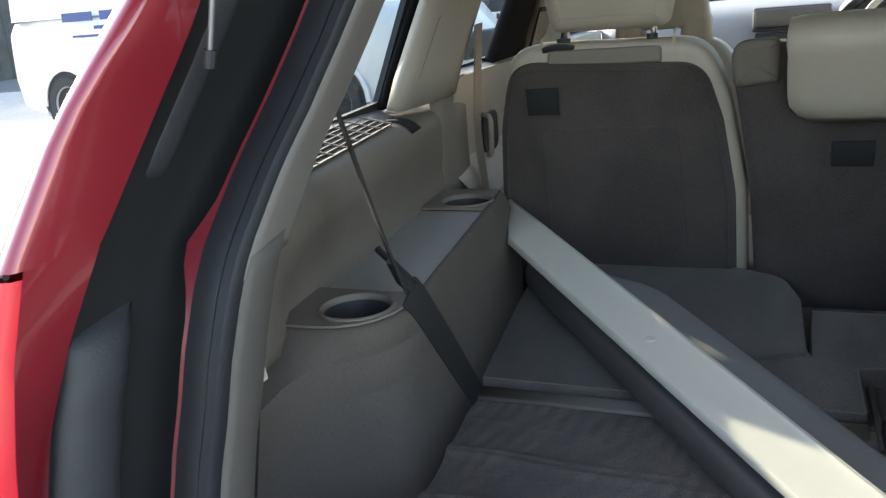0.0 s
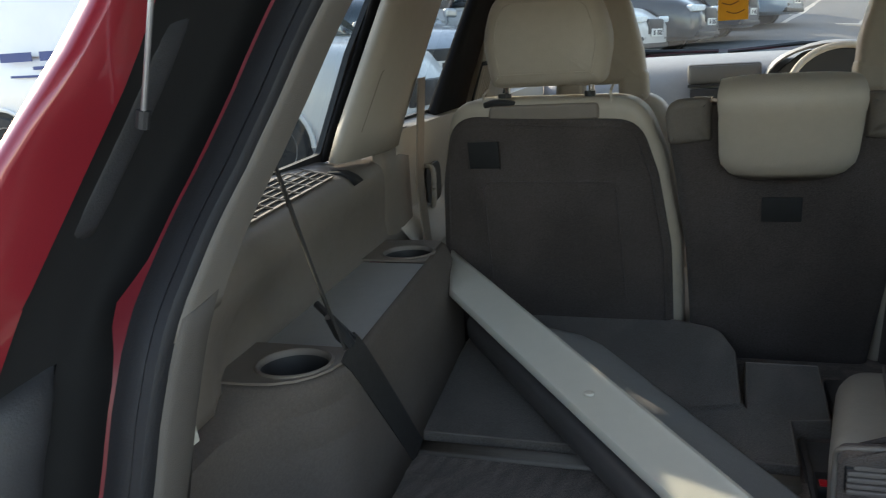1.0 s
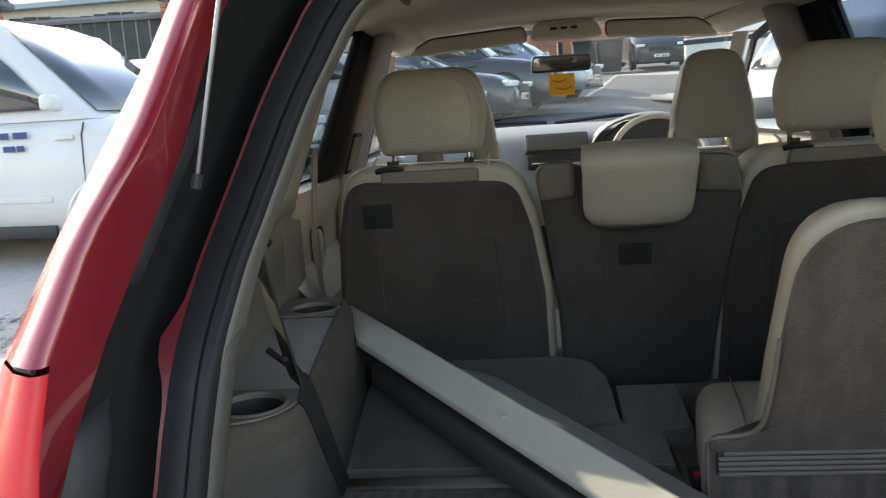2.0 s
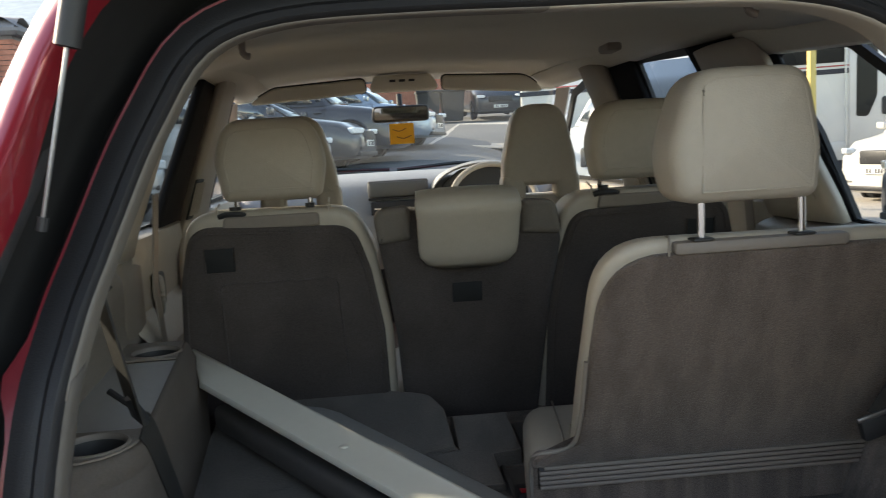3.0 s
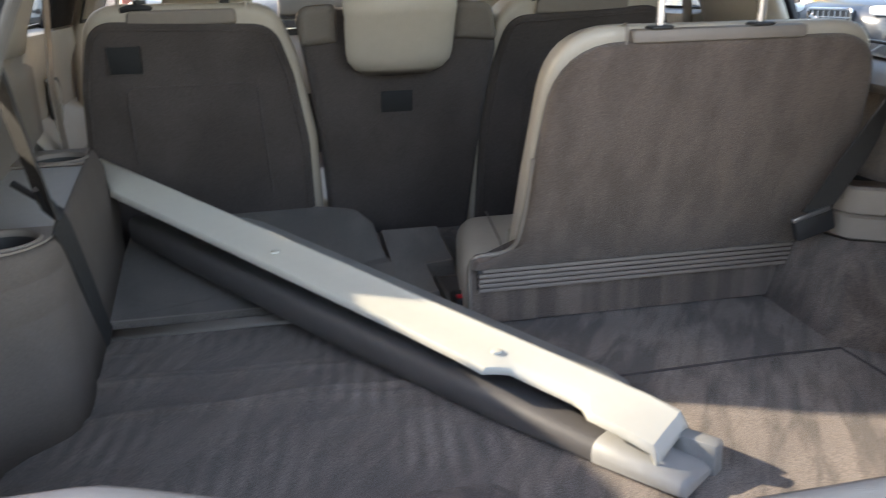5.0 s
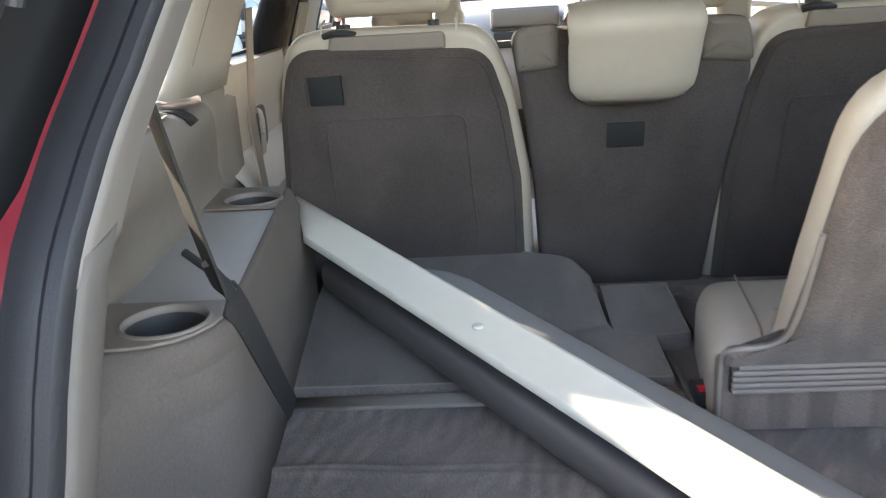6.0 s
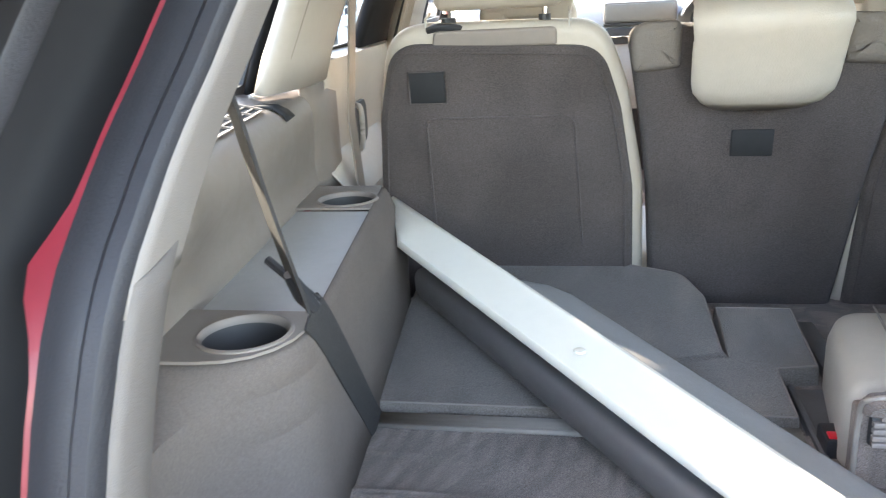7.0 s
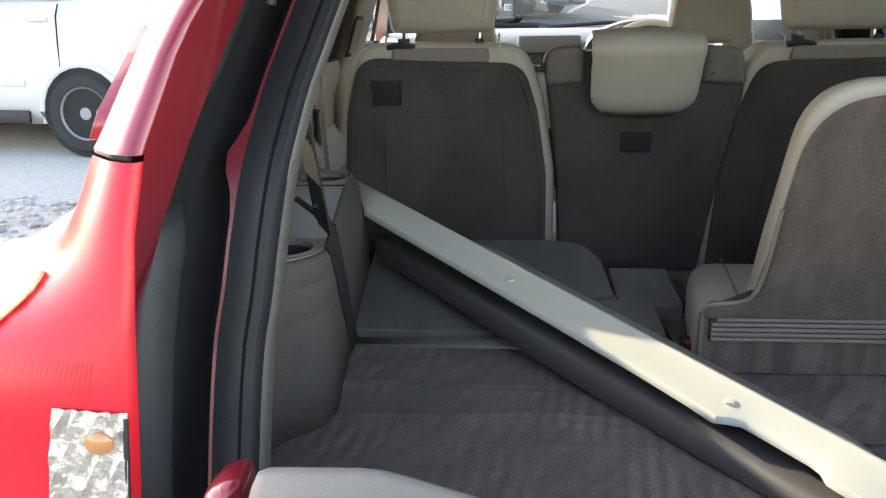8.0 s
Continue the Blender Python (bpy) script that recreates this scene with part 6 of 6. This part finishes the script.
    if chrome:
        fr2 = rpoly([(-grille * 0.72, lip + 0.05 - tall, 0.03), (-grille * 0.72, lip + 0.05, 0.03), (grille * 0.72, lip + 0.05, 0.03), (grille * 0.72, lip + 0.05 - tall, 0.03)], 4)
        part("grille_frame", tube([(x, 0.022, z) for x, z in fr2 + fr2[:1]], 0.018, 8), CHROME, gr, "chrome grille frame")
        zc = lip + 0.05 - tall / 2
        for k in range(7):
            x = (k - 3) * grille * 0.19
            part("grille_bar", box(x - 0.008, x + 0.008, 0.018, 0.028, zc + 0.02 - tall / 2, zc - 0.02 + tall / 2), CHROME, gr)
        for k in range(4):
            z = zc + (k - 1.5) * tall * 0.21
            part("grille_bar", box(-grille * 0.7, grille * 0.7, 0.018, 0.027, z - 0.007, z + 0.007), CHROME, gr)
        part("grille_bar", box(-grille * 0.72, grille * 0.72, 0.030, 0.040, -0.020, 0.020, m=Matrix.Translation((0, 0, zc)) @ Matrix.Rotation(radians(-30), 4, "Y")), CHROME, gr, "chrome slanting bar")
        badge = part("badge", lathe([(0.11, -0.01), (0.11, 0.012), (0.075, 0.014), (0.072, 0.006), (0.01, 0.006)], 24, Matrix.Translation((0, 0.040, zc)) @ Matrix.Rotation(radians(-90), 4, "X")), CHROME, gr, "round chrome badge")
        part("badge_bar", box(-0.075, 0.075, 0.050, 0.058, zc - 0.022, zc + 0.022, 0.004), BLUEINK, badge, "blue bar across the badge")
    pl = part("number_plate", box(-0.26, 0.26, 0.01, 0.028, plate, plate + 0.11, 0.004), PLATE, v, "white number plate")
    for k in range(7):
        if k != 4:
            part("plate_bar", box(-0.21 + 0.06 * k, -0.175 + 0.06 * k, 0.027, 0.031, plate + 0.02, plate + 0.09), INK, pl)
    part("lower_bumper", box(-hw * 0.80, hw * 0.80, -0.10, 0.004, 0.25, 0.34, 0.03), BLACK, v, "black lower bumper")
    v.matrix_basis = m
    return v


def on_yard(x, y, hx, hy):
    """The pose of a vehicle whose nose stands at (x, y) and points along (hx, hy)."""
    h = Vector((hx, hy)).normalized()
    z0, z1 = ground_z(x - h.x * 0.9, y - h.y * 0.9), ground_z(x - h.x * 3.6, y - h.y * 3.6)
    ahead = Vector((h.x, h.y, (z0 - z1) / 2.7)).normalized()
    right = Vector((h.y, -h.x, 0))
    up = right.cross(ahead)
    m = Matrix((right, ahead, up)).transposed().to_4x4()
    m.translation = Vector((x, y, z0))
    return m


# the row ahead on the passenger side
vehicle("white_car", "white hatchback parked nose out in the row", on_yard(-0.95, 12.3, 0.97, -0.22), WHITE, L=4.3, W=1.70, H=1.40)
vehicle("grey_car", "dark grey estate parked nose out in the row", on_yard(-0.20, 13.9, 0.97, -0.22), GREY, L=4.6, W=1.68, H=1.42, lip=0.64)
vehicle("dark_crossover", "dark blue crossover parked nose out in the row", on_yard(0.50, 15.9, 0.97, -0.22), NAVY, L=4.6, W=1.9, H=1.68, hood=1.02, belt=1.08, lip=0.72, rad=0.36)
vehicle("ice_blue_car", "pale blue people carrier parked nose out", on_yard(1.45, 18.6, 0.95, -0.30), ICE, L=4.5, H=1.55, hood=0.95, belt=1.0, lip=0.68)
vehicle("silver_car", "pale silver car parked farther along the row", on_yard(-0.3, 20.8, 0.95, -0.30), SILVER, L=4.4, H=1.5)
vehicle("dark_car", "dark saloon parked in the row", on_yard(-2.6, 18.6, 0.92, -0.40), NAVY, L=4.5, H=1.45)
vehicle("dark_van", "dark blue van facing down the yard", on_yard(4.7, 29.6, 0.0, -1.0), NAVY, L=5.0, W=1.95, H=1.97, hood=1.10, belt=1.18, cowl=1.0, rake=0.7, tail=0.1, lip=0.80, grille=0.62, category="van", chrome=False)
vehicle("dark_hatchback", "dark hatchback parked far across the yard", on_yard(6.3, 22.0, -0.9, -0.2), GREY, L=4.2, H=1.5)
# beside the car
vehicle("silver_hatchback", "silver hatchback parked alongside with its bonnet in the sun", on_yard(-3.15, 8.9, 0.75, -0.66), SILVER, L=4.2, H=1.47)
vehicle("white_van", "white van with blue lettering on its flank", on_yard(-2.40, 6.2, 0.965, -0.10), WHITE, L=4.8, W=1.9, H=1.97, hood=1.08, belt=1.14, cowl=1.0, rake=0.95, tail=0.05, rad=0.305, lip=0.72, panel_rear=True, category="van")
vehicle("white_panel_van", "white van parked close by with tall mirrors", on_yard(2.3, 7.8, -0.6, -0.8), WHITE, L=3.7, W=1.95, H=2.1, hood=1.12, belt=1.20, cowl=1.0, rake=0.8, tail=0.05, lip=0.78, panel_rear=True, category="van")
vehicle("dark_suv", "dark blue sports utility car with chrome grille", on_yard(5.75, 7.70, -0.996, -0.074), GREY, L=4.65, W=1.9, H=1.70, hood=1.02, belt=1.08, lip=0.84, grille=0.46, rad=0.36, chrome=True, tall=0.46, plate=0.22)
vehicle("white_minivan", "white van behind the dark sports utility car", on_yard(7.60, 11.46, -0.985, -0.17), WHITE, L=4.2, W=1.95, H=2.0, hood=1.12, belt=1.16, cowl=0.9, rake=0.85, tail=0.05, lip=0.84, panel_rear=True, category="van", plate=0.52)

# wheels of the red car
for wx, wy in ((-0.83, 0.95), (0.83, 0.95), (-0.90, 3.72), (0.72, 3.72)):
    part("wheel_arch", tube([(wx - 0.03, wy, ground_z(wx, wy) + 0.35), (wx + (0.085 if wx > 0 else -0.085), wy, ground_z(wx, wy) + 0.35)], 0.385, 32), DARK, car, "dark wheel arch")
    road_wheel(car, wx, wy, 0.34, 0.22, ground_z(wx, wy))

# lettering on the white van's flank, as plain bars
VM = bpy.data.objects["white_van"].matrix_basis
sign = thing("flank_lettering", VM @ Vector((0.96, -2.2, 0.9)), "blue lettering on the white van", "lettering")
for k, (a, b2, z, h) in enumerate(((-1.62, -1.50, 1.02, 0.05), (-1.78, -1.66, 1.02, 0.05), (-1.98, -1.82, 1.02, 0.05), (-1.60, -1.54, 0.92, 0.045), (-1.72, -1.62, 0.92, 0.045), (-3.0, -2.55, 1.12, 0.08), (-3.3, -3.05, 1.12, 0.08), (-3.8, -3.4, 1.12, 0.08), (-3.4, -3.1, 1.02, 0.03), (-3.7, -2.9, 0.95, 0.02))):
    part("bar", box(0.951, 0.957, a, b2, z - h / 2, z + h / 2, m=VM), BLUEINK, sign, smooth=0)

# motorhome with its door
mh = thing("motorhome", (6.5, 10, 0.4), "white motorhome with dark windows and a side door", "motorhome", "parked vehicles")
MW = Matrix.Translation((9.69, 15.02, -0.02)) @ Matrix.Rotation(math.atan2(-0.24, 0.43) + 0.12, 4, "Z") @ Matrix.Scale(1.4, 4)
part("wall", box(-5.0, 2.2, 0.0, 2.2, 0.53, 2.75, 0.06, 3, m=MW), WHITE, mh, "white glossy wall")
part("skirt", box(-5.0, 2.2, -0.01, 2.1, 0.10, 0.535, 0.02, m=MW), INK, mh, "dark skirt")
part("sill_step", box(-1.05, -0.27, -0.03, 0.05, 0.53, 0.80, 0.02, m=MW), WHITE, mh)
part("stripe", box(-5.0, 2.2, -0.006, 0.02, 1.76, 1.83, m=MW), INK, mh, "black stripe")
part("stripe", box(-5.0, 2.2, -0.007, 0.02, 1.86, 1.88, m=MW), RED, mh, "thin red stripe")
part("window", box(-3.6, -0.30, -0.012, 0.03, 1.92, 2.45, 0.01, m=MW), SMOKED, mh, "long dark window")
door = part("door", box(-0.245, 0.33, -0.018, 0.02, 0.54, 2.55, 0.015, m=MW), WHITE, mh, "white entrance door")
dp = rpoly([(-0.152, 1.15, 0.03), (-0.142, 2.42, 0.03), (0.128, 2.42, 0.03), (0.116, 1.42, 0.12), (0.0, 1.13, 0.08)], 5)
part("door_window", pillow(dp, 0.01, 0.003, MW @ Matrix.Translation((0, -0.026, 0))), SMOKED, door, "dark door window")
part("handle", pillow(rpoly([(0.175, 1.15, 0.04), (0.175, 1.40, 0.04), (0.26, 1.40, 0.04), (0.26, 1.15, 0.04)], 4), 0.02, 0.006, MW @ Matrix.Translation((0, -0.036, 0))), BLACK, door, "black door handle")
part("rail", tube([MW @ Vector((-0.29, -0.05, 0.6)), MW @ Vector((-0.29, -0.05, 2.4))], 0.018, 8), SILVER, mh, "grey grab rail")
YELLOW = material("yellow_paint", (0.72, 0.53, 0.16), 0.5, var=0.08, scale=10)
for k, (x, y, w2) in enumerate(((6.34, 11.09, 0.048), (6.90, 9.65, 0.048))):
    g = ground_z(x, y)
    single("yellow_post", box(x - w2, x + w2, y - w2, y + w2, g, g + 3.2, 0.008), YELLOW, "square yellow steel post of the canopy", "post", "yellow posts")

# boundary: brick piers, dark fence, roofs behind
BRICK = material("red_brick", (0.36, 0.15, 0.10), 0.85, var=0.3, scale=12, bump=0.006, bump_scale=40)
FENCE = material("dark_fence_boards", (0.055, 0.06, 0.055), 0.85, var=0.3, scale=8, bump=0.004, bump_scale=60)
STONE = material("grey_cap_stone", (0.16, 0.16, 0.165), 0.85, var=0.2, scale=20)
ROOF = material("grey_blue_roof", (0.30, 0.36, 0.38), 0.7, var=0.15, scale=6)


def pier(x, y):
    g = ground_z(x, y)
    p = thing("brick_pier", (x, y, g), "red brick pier with a dark stone cap", "pier", "brick piers")
    part("core", box(x - 0.20, x + 0.20, y - 0.20, y + 0.20, g - 0.2, g + 2.45), STONE, p, "mortar core")
    for r in range(33):
        z = g - 0.1 + r * 0.075
        for s in range(2):
            a = x - 0.225 + s * 0.2275 if r % 2 else x - 0.225 + (0, 0.115)[s] * 1.0
            wd = 0.2175 if r % 2 else (0.105, 0.335)[s]
            part("brick", box(a, a + wd, y - 0.228, y + 0.22, z, z + 0.065), BRICK, p, smooth=0)
    cap = rpoly([(x - 0.36, y - 0.36, 0.05), (x + 0.36, y - 0.36, 0.05), (x + 0.36, y + 0.36, 0.05), (x - 0.36, y + 0.36, 0.05)], 3)
    part("cap", loft([[(px, py, z) for px, py in inset(cap, d)] for d, z in ((0.06, g + 2.42), (0.0, g + 2.47), (0.0, g + 2.52), (0.2, g + 2.66), (0.34, g + 2.70))]), STONE, p, "dark stone cap")


pier(-5.45, 12.2)
pier(-8.1, 11.2)
fence = thing("board_fence", (-6.5, 12.0, 0.9), "dark close-board fence between brick piers", "fence")
for k in range(110):
    u = k / 110
    x, y = -24 + 20.6 * u, 5.6 + 7.4 * u
    g = ground_z(x, y)
    part("board", box(-0.095, 0.095, -0.012, 0.012, -0.1, 2.28 + 0.02 * math.sin(k * 7.3), m=Matrix.Translation((x, y, g)) @ Matrix.Rotation(math.atan2(7.4, 20.6), 4, "Z")), FENCE, fence, smooth=0)
part("rail", tube([(-24, 5.55, ground_z(-24, 5.55) + 2.22), (-3.4, 12.95, ground_z(-3.4, 12.95) + 2.22)], 0.05, 6), STONE, fence, "grey top rail")


def shed(x0, x1, y0, y1, h, ridge, wall_mat, roof_mat, label):
    g = ground_z((x0 + x1) / 2, y0)
    s = thing("building", ((x0 + x1) / 2, y0, g), label, "building", "buildings round the yard")
    part("wall", box(x0, x1, y0, y1, g - 1, g + h), wall_mat, s, smooth=0)
    part("roof", loft([[(x, y, z) for y, z in ((y0 - 0.3, g + h), ((y0 + y1) / 2, g + h + ridge), (y1 + 0.3, g + h), (y1 + 0.3, g + h - 0.12), (y0 - 0.3, g + h - 0.12))] for x in (x0 - 0.3, x1 + 0.3)]), roof_mat, s, "ribbed sheet roof", smooth=0)
    n = int((x1 - x0) / 2.6)
    for k in range(n):
        x = x0 + 1.0 + k * 2.6
        part("window", box(x, x + 1.1, y0 - 0.03, y0 + 0.05, g + h * 0.45, g + h * 0.8, 0.02), CARGLASS, s, "dark window")


RENDER = material("pale_render", (0.5, 0.47, 0.42), 0.9, var=0.1, scale=8)
shed(-26, -6, 20, 30, 3.2, 2.2, RENDER, ROOF, "low building with a grey-blue roof beyond the fence")
shed(-4, 14, 42, 52, 3.6, 2.0, BRICK, ROOF, "brick workshop across the end of the yard")
shed(14, 34, 22, 34, 4.0, 2.0, RENDER, ROOF, "pale workshop beyond the motorhome")
for x in (3.0, 2.1):
    g = ground_z(x, 30.5)
    bn = thing("wheeled_bin", (x, 30.5, g), "black wheeled bin at the end of the yard", "bin", "wheeled bins")
    part("tub", loft([[(px, py, z) for px, py in rpoly([(x - w, 30.5 - w, 0.05), (x + w, 30.5 - w, 0.05), (x + w, 30.5 + w, 0.05), (x - w, 30.5 + w, 0.05)], 3)] for w, z in ((0.36, g + 0.05), (0.45, g + 1.1))]), BLACK, bn)
    part("lid", box(x - 0.48, x + 0.48, 30.02, 30.98, g + 1.1, g + 1.2, 0.04), BLACK, bn)

# heap of grey rubble by the concrete strip
RUBBLE = material("grey_rubble", (0.46, 0.43, 0.39), 0.95, var=0.35, scale=25, bump=0.01, bump_scale=50)
rng = random.Random(4)
rb = bmesh.new()
for k in range(1100):
    a, rr = rng.random() * 6.283, rng.random() ** 0.5
    x, y = -3.2 + 1.5 * rr * math.cos(a), 3.9 + 0.75 * rr * math.sin(a)
    s = 0.008 + 0.022 * rng.random() ** 2
    z = ground_z(x, y) + 0.10 * (1 - rr) + s * 0.3
    b = bmesh.new()
    bmesh.ops.create_icosphere(b, subdivisions=1, radius=s)
    for vt in b.verts:
        vt.co *= 0.75 + 0.5 * rng.random()
        vt.co.z *= 0.6
    b.transform(Matrix.Translation((x, y, z)))
    join(rb, b)
single("rubble_heap", rb, RUBBLE, "low heap of grey rubble on the yard", "rubble", kind="stuff", smooth=0)
